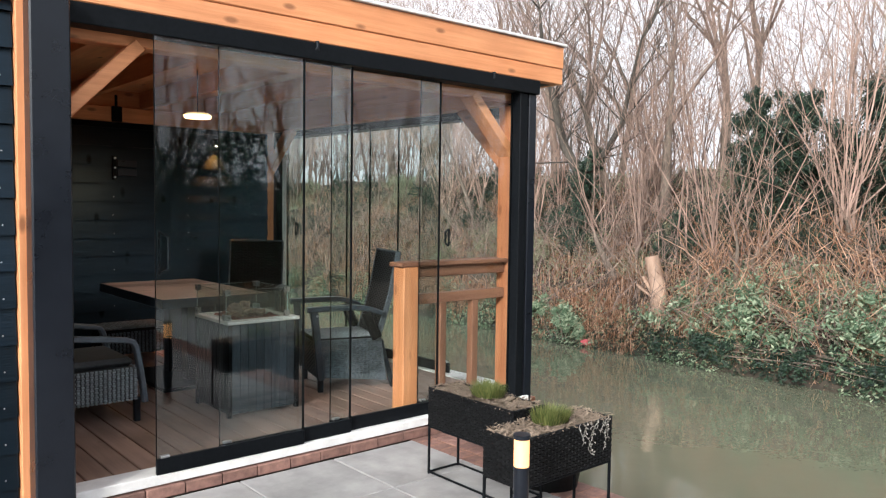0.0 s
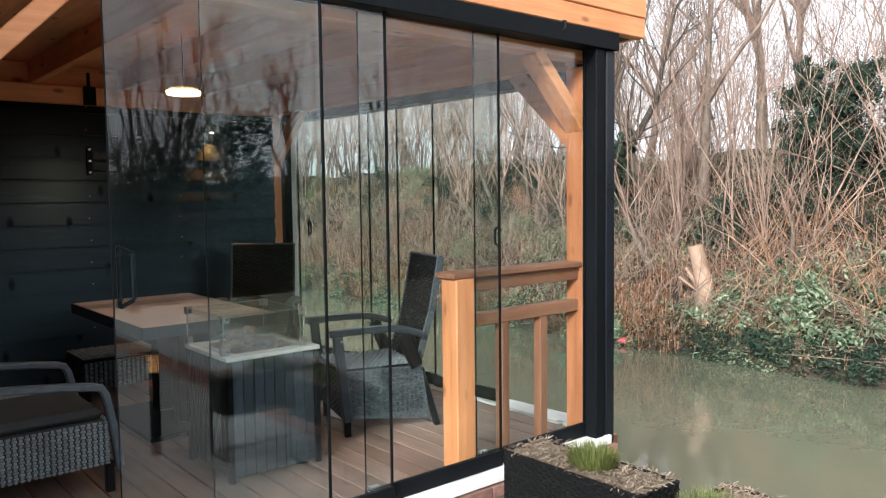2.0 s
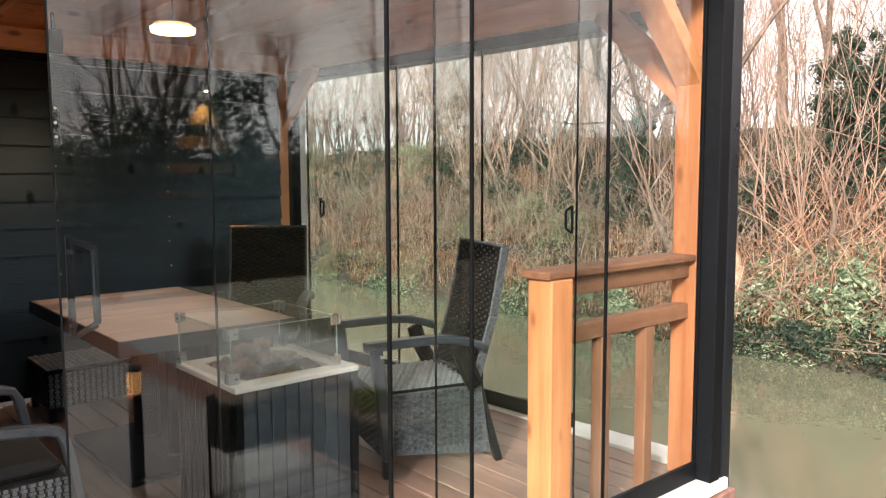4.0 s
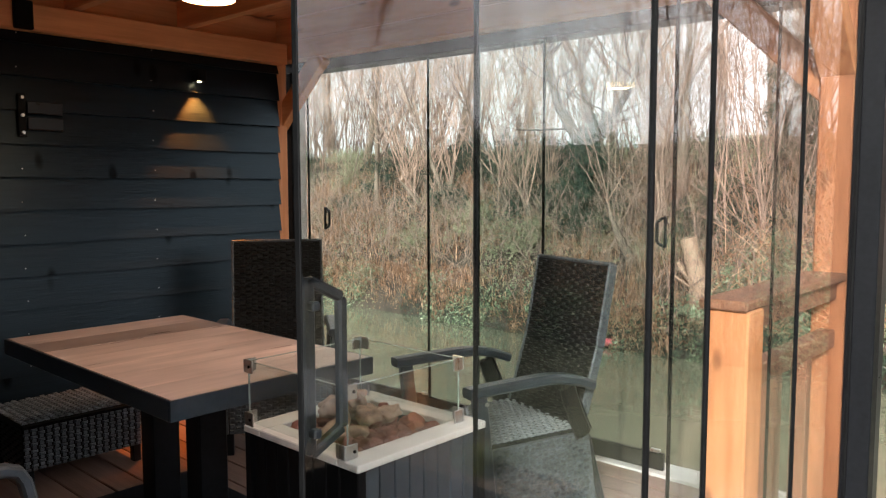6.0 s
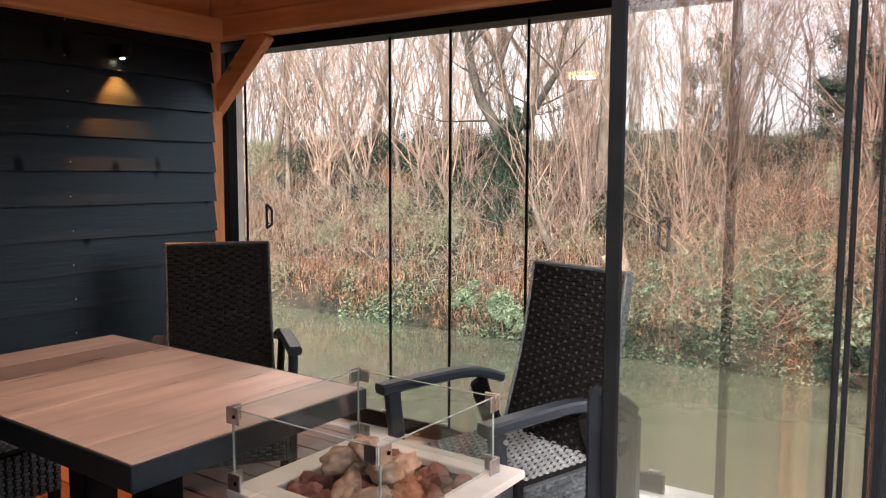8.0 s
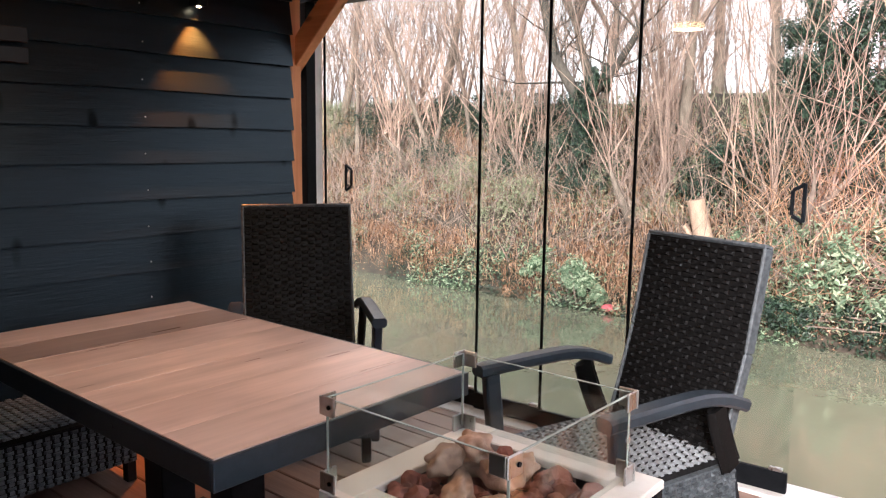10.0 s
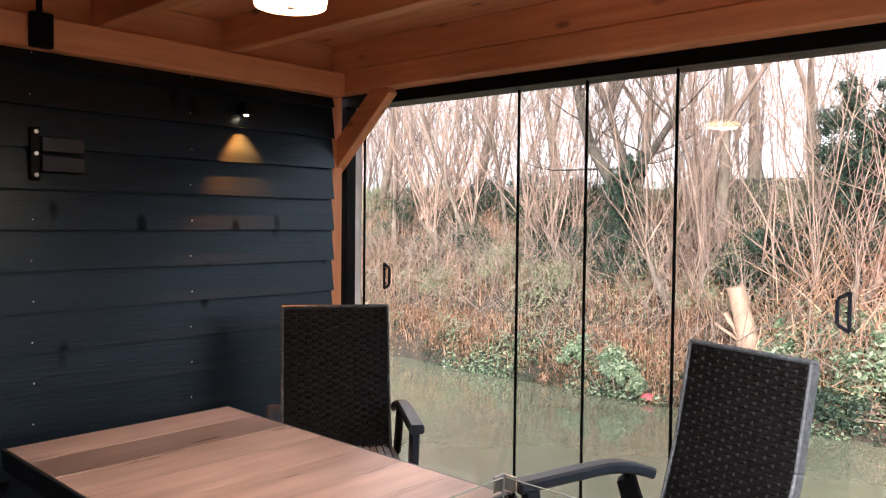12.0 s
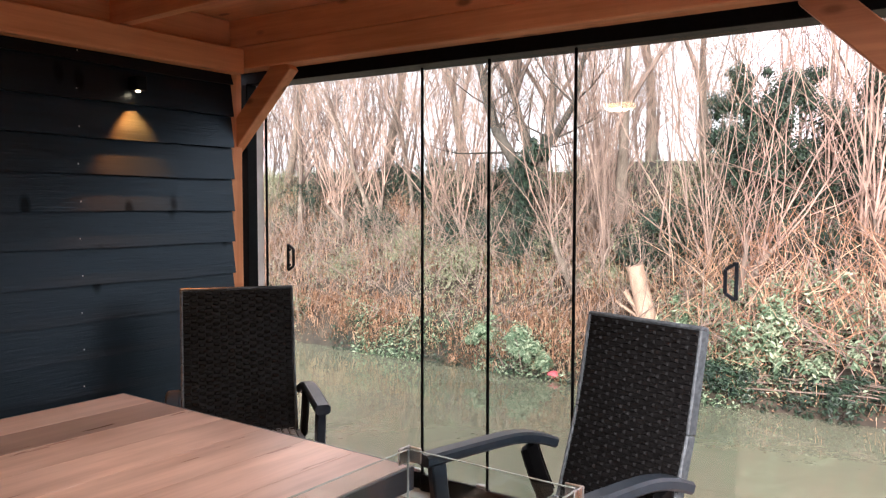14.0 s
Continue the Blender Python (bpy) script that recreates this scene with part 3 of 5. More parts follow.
for y0, y1, lane, hy in ((5.64, 6.345, 4.770, 5.652), (6.34, 6.79, 4.793, None), (6.785, 7.185, 4.816, None), (7.18, 8.30, 4.839, 8.11)):
    skewed(panel("glass_panel", "y", y0, y1, lane, 0.012, 2.154, "clear sliding pane over the water in a black shoe", "river panes", hy))

# ---- balustrade ----
rail = tagged(new("balustrade"), "orange timber newel post with a weathered brown rail and balusters", "balustrade")
part("newel", box(3.605, 3.732, 4.838, 4.96, 0.0, 1.02, 0.006), WOOD["z"], rail)
part("handrail", box(3.585, 4.598, 4.836, 4.985, 1.021, 1.052, 0.006), DARKWOOD["x"], rail)
part("upper_rail", box(3.733, 4.598, 4.87, 4.93, 0.945, 1.02, 0.004), DARKWOOD["x"], rail)
part("lower_rail", box(3.733, 4.598, 4.87, 4.93, 0.755, 0.825, 0.004), DARKWOOD["x"], rail)
for x in (3.99, 4.30):
    part("baluster", box(x - 0.03, x + 0.03, 4.872, 4.928, 0.0, 0.754, 0.004), DARKWOOD["z"], rail)

# ---- wall lamp, ceiling lamp, television bracket ----
spot = thing("wall_lamp", pose(3.80, BACK - 0.005, 2.02), "small black wall lamp shining warm light down the boards", "lamp")
part("housing", box(-0.03, 0.03, -0.075, 0.0, 0.0, 0.07, 0.006), BLACK, spot)
part("bulb", disc(0.011, -0.006, 0.006, 12, at=(0, -0.04)), SPOTGLOW, spot)
sl = bpy.data.lights.new("wall_lamp_beam", "SPOT")
sl.energy, sl.color, sl.spot_size, sl.spot_blend, sl.shadow_soft_size = 46.0, (1.0, 0.27, 0.04), radians(72), 0.8, 0.01
slo = new("wall_lamp_beam", sl)
slo.matrix_world = look((3.80, BACK - 0.052, 2.005), (3.80, BACK - 0.005, 1.5))
disk = thing("ceiling_lamp", pose(2.952, 6.688, 2.108), "round warm white ceiling lamp hanging under the joists", "lamp")
part("diffuser", disc(0.102, 0.0, 0.022, 40, 0.106), LAMPGLOW, disk)
part("button", disc(0.012, -0.006, -0.0005, 12), PALE, disk)
part("body", disc(0.09, 0.023, 0.04, 40), PALE, disk, "pale lamp drum")
part("stem", disc(0.004, 0.041, CEILING - 2.108, 8), BLACK, disk)
al = bpy.data.lights.new("ceiling_lamp_light", "AREA")
al.shape, al.size, al.energy, al.color = "DISK", 0.18, 2.0, (1.0, 0.70, 0.42)
alo = new("ceiling_lamp_light", al)
alo.matrix_world = look((2.952, 6.688, 2.098), (2.952, 6.688, 0))
tv = thing("wall_bracket", pose(2.85, BACK - 0.004, 1.757), "black steel wall bracket with two bright bolts", "bracket")
part("plate", box(-0.06, -0.02, -0.02, 0, -0.11, 0.11, 0.003), BLACK, tv)
part("arm", box(-0.02, 0.155, -0.035, -0.015, 0.01, 0.072, 0.003), ANTHRACITE, tv)
part("arm", box(-0.02, 0.155, -0.035, -0.015, -0.072, -0.008, 0.003), ANTHRACITE, tv)
for z in (-0.088, 0.0, 0.09):
    part("bolt", moved(disc(0.009, 0, 0.012, 10), Matrix.Translation((-0.04, -0.02, z)) @ Matrix.Rotation(radians(90), 4, "X")), SCREW, tv)

# ---- table ----
table = thing("dining_table", pose(2.862, 6.83, 0), "dark framed dining table with a brown wood-look plank top", "table")
TW, TL = 0.825, 1.415
n = 7
for i in range(n):
    y0 = -TL / 2 + 0.012 + (TL - 0.024) * i / n
    y1 = y0 + (TL - 0.024) / n
    part("top_plank", box(-TW / 2 + 0.01, TW / 2 - 0.01, y0 + 0.0008, y1 - 0.0008, 0.72, 0.75, 0.0008), TABLETOP, table)
fb = bmesh.new()
for x0, x1, y0, y1 in ((-TW / 2, TW / 2, -TL / 2, -TL / 2 + 0.011), (-TW / 2, TW / 2, TL / 2 - 0.011, TL / 2), (-TW / 2, -TW / 2 + 0.009, -TL / 2 + 0.011, TL / 2 - 0.011), (TW / 2 - 0.009, TW / 2, -TL / 2 + 0.011, TL / 2 - 0.011)):
    box(x0, x1, y0, y1, 0.683, 0.749, 0.002, fb)
box(-TW / 2 + 0.01, TW / 2 - 0.01, -TL / 2 + 0.012, TL / 2 - 0.012, 0.69, 0.719, 0, fb)
part("frame", fb, ARMGREY, table)
for y in (-0.13, 0.25):
    part("column", box(-0.02, 0.10, y - 0.055, y + 0.055, 0.031, 0.69, 0.004), ALU, table)
part("base_plate", box(-0.28, 0.32, -0.38, 0.50, 0.0, 0.03, 0.006), ALU, table)


# ---- chairs ----
def high_chair(m, back_w, label):
    c = thing("dining_chair", m, label, "chair", "high backed chairs")
    tilt = Matrix.Translation((0, 0.235, 0.40)) @ Matrix.Rotation(radians(-14), 4, "X")
    H = 0.685
    core = bmesh.new()
    n = 8
    rows = []
    for i in range(n + 1):
        s = i / n
        w = back_w / 2 * (0.97 + 0.03 * s)
        bow = 0.018 * math.sin(s * math.pi)
        rows.append([core.verts.new(v) for v in ((-w, -0.016 + bow, H * s), (w, -0.016 + bow, H * s), (w, 0.016 + bow, H * s), (-w, 0.016 + bow, H * s))])
    for a, b in zip(rows, rows[1:]):
        for q in range(4):
            core.faces.new((a[q], a[(q + 1) % 4], b[(q + 1) % 4], b[q]))
    core.faces.new(rows[0][::-1])
    core.faces.new(rows[-1])
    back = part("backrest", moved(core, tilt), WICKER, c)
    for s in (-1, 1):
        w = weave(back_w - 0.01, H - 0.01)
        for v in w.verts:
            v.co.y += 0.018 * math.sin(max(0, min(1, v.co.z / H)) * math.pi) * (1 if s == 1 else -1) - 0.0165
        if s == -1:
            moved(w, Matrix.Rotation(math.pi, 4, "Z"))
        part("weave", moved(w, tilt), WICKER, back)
    # rims and top roll wear the lighter wicker: edge light painted in
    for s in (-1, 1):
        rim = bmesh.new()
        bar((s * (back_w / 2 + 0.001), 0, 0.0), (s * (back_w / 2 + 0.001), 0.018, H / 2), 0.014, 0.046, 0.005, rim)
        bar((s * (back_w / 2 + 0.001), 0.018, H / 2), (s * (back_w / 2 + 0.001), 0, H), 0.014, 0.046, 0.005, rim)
        part("back_rim", moved(rim, tilt), WICKER_LIT, back, "woven side edge with its caught light put into the grey")
    part("top_roll", moved(box(-back_w / 2 - 0.008, back_w / 2 + 0.008, -0.022, 0.022, H - 0.006, H + 0.010, 0.006), tilt), WICKER_LIT, back)
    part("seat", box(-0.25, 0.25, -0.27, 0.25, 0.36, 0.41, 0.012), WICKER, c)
    # pale grey seat weave: daylight on the seat is put into the colour
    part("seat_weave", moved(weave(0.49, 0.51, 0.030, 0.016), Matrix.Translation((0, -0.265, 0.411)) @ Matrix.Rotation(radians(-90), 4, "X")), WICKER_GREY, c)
    # skirt that flares to the floor; its lit grey is put into the colour
    for s in (-1, 1):
        sk = bmesh.new()
        q = [(-0.27, 0.12), (0.30, 0.06), (0.25, 0.40), (-0.27, 0.40)]
        va = [sk.verts.new((s * 0.255, y, z)) for y, z in q]
        vb = [sk.verts.new((s * 0.275, y, z)) for y, z in q]
        sk.faces.new(va if s < 0 else va[::-1])
        sk.faces.new(vb[::-1] if s < 0 else vb)
        for k in range(4):
            sk.faces.new((va[k], va[(k + 1) % 4], vb[(k + 1) % 4], vb[k]))
        bmesh.ops.recalc_face_normals(sk, faces=sk.faces)
        skirt = part("side_skirt", sk, WICKER_LIT, c)
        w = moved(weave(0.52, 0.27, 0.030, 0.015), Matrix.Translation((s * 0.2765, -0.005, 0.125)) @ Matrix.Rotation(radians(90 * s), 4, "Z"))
        part("weave", w, WICKER_LIT, skirt)
        ys = [-0.345 + 0.59 * i / 14 for i in range(15)]
        pts = [(y, 0.642 + 0.008 * math.sin((y + 0.345) * 3.9) - 0.85 * max(0.0, y) ** 2) for y in ys]
        armrest = part("armrest", loft(pts, 0.062, 0.040, s * 0.29), ARMGREY, c)
        part("front_support", bar((s * 0.288, -0.292, 0.627), (s * 0.285, -0.235, 0.10), 0.036, 0.058, 0.006), ARMGREY, armrest, "flat grey arm post")
        flange = loft([(0.125, 0.605), (0.145, 0.55), (0.175, 0.48), (0.215, 0.40)], 0.03, 0.085, s * 0.287)
        part("rear_support", flange, WICKER, armrest, "dark woven flange under the arm")
        part("arm_bolt", moved(disc(0.008, 0, 0.006, 10), Matrix.Translation((s * 0.306, -0.27, 0.595)) @ Matrix.Rotation(radians(90 * s), 4, "Y")), SCREW, armrest)
        part("leg", box(s * 0.25 - 0.02, s * 0.25 + 0.02, -0.25, -0.21, 0.0, 0.36, 0.004), ALU, c)
        part("leg", bar((s * 0.25, 0.36, 0.0), (s * 0.25, 0.25, 0.38), 0.036, 0.036, 0.004), ALU, c)
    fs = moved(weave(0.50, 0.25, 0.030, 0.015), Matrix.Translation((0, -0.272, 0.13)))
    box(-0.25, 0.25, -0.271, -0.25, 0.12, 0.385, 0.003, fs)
    part("front_skirt", fs, WICKER_LIT, c)
    return c


high_chair(pose(3.80, 7.476, 0, 0, 0, -36), 0.51, "dark brown wicker high-backed chair facing the table corner")
high_chair(pose(3.824, 5.946, 0, 0, 0, -106.9), 0.475, "dark brown wicker high-backed chair beside the fire table")


def lounge_chair(m):
    c = thing("lounge_chair", m, "grey wicker lounge armchair with dark seat cushion and aluminium arms", "chair")
    part("seat_base", box(-0.32, 0.32, -0.31, 0.31, 0.15, 0.36, 0.012), CUSHION, c)
    part("seat_cushion", box(-0.28, 0.28, -0.30, 0.28, 0.361, 0.42, 0.025), CUSHION, c)
    for s in (-1, 1):
        part("side_weave", moved(weave(0.62, 0.22, 0.026, 0.014), Matrix.Translation((s * 0.322, 0.0, 0.145)) @ Matrix.Rotation(radians(90 * s), 4, "Z")), WICKER_GREY, c)
        pts = [(0.34, 0.60), (0.1, 0.585), (-0.12, 0.562), (-0.24, 0.545), (-0.275, 0.532), (-0.293, 0.50), (-0.31, 0.42), (-0.335, 0.27), (-0.35, 0.13)]
        part("armrest", loft(pts, 0.055, 0.036, s * 0.335), LOUNGEGREY, c)
        part("leg", box(s * 0.30 - 0.02, s * 0.30 + 0.02, -0.33, -0.29, 0, 0.16, 0.004), ANTHRACITE, c)
        part("leg", box(s * 0.30 - 0.02, s * 0.30 + 0.02, 0.27, 0.31, 0, 0.16, 0.004), ANTHRACITE, c)
    part("front_weave", moved(weave(0.62, 0.22, 0.026, 0.014), Matrix.Translation((0, -0.312, 0.145))), WICKER_GREY, c)
    tilt = Matrix.Translation((0, 0.30, 0.36)) @ Matrix.Rotation(radians(-16), 4, "X")
    part("backrest", moved(box(-0.30, 0.30, -0.02, 0.03, 0, 0.5, 0.01), tilt), WICKER, c)
    return c


lounge_chair(pose(1.86, 6.14, 0, 0, 0, 90))

stool = thing("wicker_stool", pose(2.84, 7.93, 0), "dark wicker footstool standing under the table edge", "stool")
part("top", box(-0.29, 0.29, -0.23, 0.23, 0.285, 0.31, 0.01), WICKER, stool)
# top and front are paler than the side: sheen painted into the weave
part("top_weave", moved(weave(0.57, 0.45), Matrix.Translation((0, -0.225, 0.311)) @ Matrix.Rotation(radians(-90), 4, "X")), WICKER_SHEEN, stool)
part("body", box(-0.28, 0.28, -0.22, 0.22, 0.085, 0.284, 0.006), WICKER, stool)
part("front_weave", moved(weave(0.56, 0.20), Matrix.Translation((0, -0.222, 0.085))), WICKER_SHEEN, stool)
part("side_weave", moved(weave(0.44, 0.20), Matrix.Translation((-0.282, 0, 0.085)) @ Matrix.Rotation(radians(-90), 4, "Z")), WICKER, stool)
for sx in (-1, 1):
    for sy in (-1, 1):
        part("leg", box(sx * 0.255 - 0.02, sx * 0.255 + 0.02, sy * 0.20 - 0.02, sy * 0.20 + 0.02, 0, 0.0849, 0.003), ALU, stool)

# ---- fire table ----
FX0, FX1, FY0, FY1, FZ = 2.65, 3.19, 5.50, 6.04, 0.65
fire = thing("fire_table", pose((FX0 + FX1) / 2, (FY0 + FY1) / 2, 0), "square fire table with slatted sides, pale rim and red lava stones", "fire table")
hw = (FX1 - FX0) / 2
rim = bmesh.new()
for x0, x1, y0, y1 in ((-hw, hw, -hw, -hw + 0.085), (-hw, hw, hw - 0.085, hw), (-hw, -hw + 0.085, -hw + 0.085, hw - 0.085), (hw - 0.085, hw, -hw + 0.085, hw - 0.085)):
    box(x0, x1, y0, y1, FZ - 0.022, FZ, 0.003, rim)
part("rim", rim, PALE, fire)
part("burner_tray", box(-hw + 0.086, hw - 0.086, -hw + 0.086, hw - 0.086, FZ - 0.07, FZ - 0.045, 0.002), BLACK, fire)
part("core", box(-hw + 0.03, hw - 0.03, -hw + 0.03, hw - 0.03, 0.03, FZ - 0.071, 0.002), BLACK, fire)
slat = None
# black copy of the slat: the -x side's shade put into its colour
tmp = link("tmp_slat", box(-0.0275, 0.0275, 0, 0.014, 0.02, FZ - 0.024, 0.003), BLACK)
shaded_slat = tmp.data
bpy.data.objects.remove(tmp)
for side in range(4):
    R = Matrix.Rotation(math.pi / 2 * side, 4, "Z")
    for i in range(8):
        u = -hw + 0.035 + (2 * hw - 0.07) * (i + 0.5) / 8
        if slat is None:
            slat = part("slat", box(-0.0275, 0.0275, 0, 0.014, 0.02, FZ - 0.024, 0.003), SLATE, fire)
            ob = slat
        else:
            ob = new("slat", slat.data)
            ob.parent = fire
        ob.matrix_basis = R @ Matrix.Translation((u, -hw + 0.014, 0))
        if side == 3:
            ob.data = shaded_slat
for sx in (-1, 1):
    for sy in (-1, 1):
        part("corner_post", box(sx * (hw - 0.018) - 0.016, sx * (hw - 0.018) + 0.016, sy * (hw - 0.018) - 0.016, sy * (hw - 0.018) + 0.016, 0, FZ - 0.023, 0.003), BLACK, fire)
g = 0.233
EDGEGLASS = surface("cut_glass_edge", (0.30, 0.36, 0.34), (0.48, 0.55, 0.52), (9, 9, 9), 0.2, bump=0.0, stain=0.1)
for k in range(4):
    R = Matrix.Translation((-0.027, 0.020, 0)) @ Matrix.Rotation(math.pi / 2 * k, 4, "Z")
    gl = part("guard_pane", moved(box(-g + 0.006, g - 0.006, -g - 0.003, -g + 0.003, FZ + 0.012, FZ + 0.202, 0.001), R), GUARD, fire, "clear glass wind guard")
    gl.visible_shadow = False
    rimmed = box(-g + 0.006, g - 0.006, -g - 0.003, -g + 0.003, FZ + 0.2025, FZ + 0.2045, 0.0008)
    box(-g + 0.003, -g + 0.0055, -g - 0.003, -g + 0.003, FZ + 0.012, FZ + 0.202, 0.0005, rimmed)
    part("pane_edge", moved(rimmed, R), EDGEGLASS, gl)
    for z in (FZ + 0.001, FZ + 0.168):
        cl = bmesh.new()
        box(-g - 0.012, -g + 0.034, -g - 0.010, -g - 0.004, z, z + 0.042, 0.002, cl)
        box(-g - 0.010, -g - 0.004, -g - 0.0035, -g + 0.034, z + 0.0005, z + 0.0415, 0.002, cl)
        clip = part("corner_clip", moved(cl, R), STEEL, fire, "metal corner clip of the glass")
        screws = moved(disc(0.005, 0, 0.003, 8), Matrix.Translation((-g + 0.02, -g - 0.010, z + 0.021)) @ Matrix.Rotation(radians(90), 4, "X"))
        part("screw", moved(screws, R), BLACK, clip)
rng = random.Random(4)


def pebble(r, seed, stretch=(1, 1, 0.8), rough=0.35, fine=2):
    bm = bmesh.new()
    bmesh.ops.create_icosphere(bm, subdivisions=fine, radius=r)
    for v in bm.verts:
        d = noise.noise(v.co * (1.6 / r) + Vector((seed, seed * 2.3, 0)))
        v.co *= 1 + rough * d
        v.co = Vector((v.co.x * stretch[0], v.co.y * stretch[1], v.co.z * stretch[2]))
    return bm


shapes = [link("tmp_stone", pebble(0.022, s), LAVA, smooth=False) for s in range(6)]
for i in range(120):
    ob = new("lava_stone", shapes[i % 6].data)
    ob.parent = fire
    ob.matrix_basis = pose(rng.uniform(-0.17, 0.17), rng.uniform(-0.17, 0.17), FZ - 0.034 + rng.uniform(0, 0.022), rng.uniform(0, 360), rng.uniform(0, 360), rng.uniform(0, 360)) @ Matrix.Diagonal([rng.uniform(0.75, 1.45)] * 3 + [1])
for s in shapes:
    bpy.data.objects.remove(s)
for i, (x, y, z, a, ln, r) in enumerate(((-0.09, 0.03, 0.0, 35, 0.20, 0.030), (0.05, 0.08, 0.008, -30, 0.17, 0.030), (-0.01, -0.02, 0.030, 65, 0.13, 0.034), (0.085, -0.01, 0.012, 15, 0.12, 0.030), (-0.05, 0.10, 0.045, -12, 0.10, 0.033), (0.02, 0.07, 0.062, 50, 0.09, 0.034), (-0.10, -0.06, 0.0, -20, 0.11, 0.026))):
    part("ceramic_log", moved(pebble(r, i * 1.7 + 11.0, (ln / r / 2, 1, 0.9), 0.55, 4), pose(x, y, FZ + z, 0, 8 * math.sin(i), a)), LOG, fire, "pale charred ceramic log", smooth=True)


# ---- planters, bollard, wicker pot ----
def planter(m, w, d, top, seed, trailing=False):
    t = thing("planter", m, "black woven planter on a thin steel stand with dry plants", "planter", "planters on the patio")
    H = 0.225
    part("stand", stand_mesh(w, d, top - H), BLACK, t)
    tub = bmesh.new()
    for x0, x1, y0, y1 in ((-w / 2, w / 2, -d / 2, -d / 2 + 0.012), (-w / 2, w / 2, d / 2 - 0.012, d / 2), (-w / 2, -w / 2 + 0.012, -d / 2 + 0.012, d / 2 - 0.012), (w / 2 - 0.012, w / 2, -d / 2 + 0.012, d / 2 - 0.012)):
        box(x0, x1, y0, y1, top - H, top, 0.003, tub)
    box(-w / 2 + 0.012, w / 2 - 0.012, -d / 2 + 0.012, d / 2 - 0.012, top - H, top - H + 0.02, 0, tub)
    body = part("tub", tub, WICKER, t)
    for k, (ln, off) in enumerate(((w, d / 2), (d, w / 2), (w, d / 2), (d, w / 2))):
        R = Matrix.Rotation(math.pi / 2 * k, 4, "Z")
        part("weave", moved(weave(ln, H, 0.024, 0.014, 0.005), R @ Matrix.Translation((0, -off - 0.0005, top - H))), WICKER, body)
    r = random.Random(seed)
    soil = bmesh.new()
    bmesh.ops.create_grid(soil, x_segments=22, y_segments=10, size=1.0, matrix=Matrix.Translation((0, 0, top - 0.01)) @ Matrix.Diagonal((w / 2 - 0.012, d / 2 - 0.012, 1, 1)))
    for v in soil.verts:
        v.co.z += 0.02 * noise.noise(v.co * 14 + Vector((seed, 0, 0)))
    part("mulch", soil, SOIL, t)
    vs, fs = [], []
    for i in range(1500):
        x, y = r.uniform(-w / 2, w / 2), r.uniform(-d / 2, d / 2)
        a, ln = r.uniform(0, 6.28), r.uniform(0.008, 0.032)
        up = r.uniform(-0.008, 0.012)
        p = Vector((x, y, top + r.uniform(-0.008, 0.012)))
        q = p + Vector((math.cos(a) * ln, math.sin(a) * ln, up))
        s = Vector((-math.sin(a), math.cos(a), 0.3)) * r.uniform(0.0015, 0.005)
        b = len(vs)
        vs += [p - s, p + s, q + s * 0.5, q - s * 0.5]
        fs.append((b, b + 1, b + 2, b + 3))
    tagged(from_lists("dry_litter", vs, fs, CHIP, t), kind="stuff")
    vs, fs = [], []
    cx = r.uniform(-0.05, 0.05)
    for i in range(1300):
        a, rad = r.uniform(0, 6.28), 0.095 * math.sqrt(r.random())
        p = Vector((cx + rad * math.cos(a), rad * math.sin(a) * 0.8, top + 0.005))
        d2 = Vector((math.cos(a) * rad * 6 + r.uniform(-0.3, 0.3), math.sin(a) * rad * 6 + r.uniform(-0.3, 0.3), 1)).normalized()
        ln = r.uniform(0.03, 0.115) * (1.0 - 3.0 * rad)
        s = Vector((-d2.y, d2.x, 0.1)).normalized() * 0.003
        b = len(vs)
        vs += [p - s, p + s, p + d2 * ln]
        fs.append((b, b + 1, b + 2))
    tagged(from_lists("green_plant", vs, fs, HEATHER, t), "small yellow-green evergreen tuft", kind="stuff")
    if trailing:
        vs, fs = [], []
        for i in range(9):
            p = Vector((w / 2 - 0.26 + 0.028 * i, -d / 2 - 0.008, top + 0.004))
            for k in range(r.randint(5, 13)):
                q = p + Vector((r.uniform(-0.014, 0.014), r.uniform(-0.006, 0.002), -0.012))
                tube(vs, fs, [p, q], [0.0018, 0.0016], 3)
                e = Vector((r.uniform(-1, 1), -0.4, r.uniform(-0.6, 0.6))).normalized() * r.uniform(0.008, 0.016)
                b = len(vs)
                vs += [q, q + e * 0.5 + Vector((0, -0.002, 0.005)), q + e, q + e * 0.5 - Vector((0, 0.002, 0.005))]
                fs.append((b, b + 1, b + 2, b + 3))
                p = q
        tagged(from_lists("trailing_plant", vs, fs, PALELEAF, t), "pale withered stems trailing over the rim", kind="stuff")
    return t


def stand_mesh(w, d, h):
    bm = bmesh.new()
    a, b = w / 2 - 0.006, d / 2 - 0.006
    for sx in (-1, 1):
        for sy in (-1, 1):
            bar((sx * a, sy * b, 0), (sx * a, sy * b, h), 0.013, 0.013, 0.002, bm)
        bar((sx * a, -b, 0.012), (sx * a, b, 0.012), 0.011, 0.011, 0.002, bm)
    for sy in (-1, 1):
        bar((-a, sy * b, 0.012), (a, sy * b, 0.012), 0.011, 0.011, 0.002, bm)
        bar((-a, sy * b, h - 0.006), (a, sy * b, h - 0.006), 0.011, 0.011, 0.002, bm)
    return bm


planter(pose(3.37, 3.80, PATIO, 0, 0, 90), 0.68, 0.24, 0.51, 3)
planter(pose(3.252, 3.21, PATIO), 0.675, 0.235, 0.51, 8, True)
BOL = (2.67, 2.85)
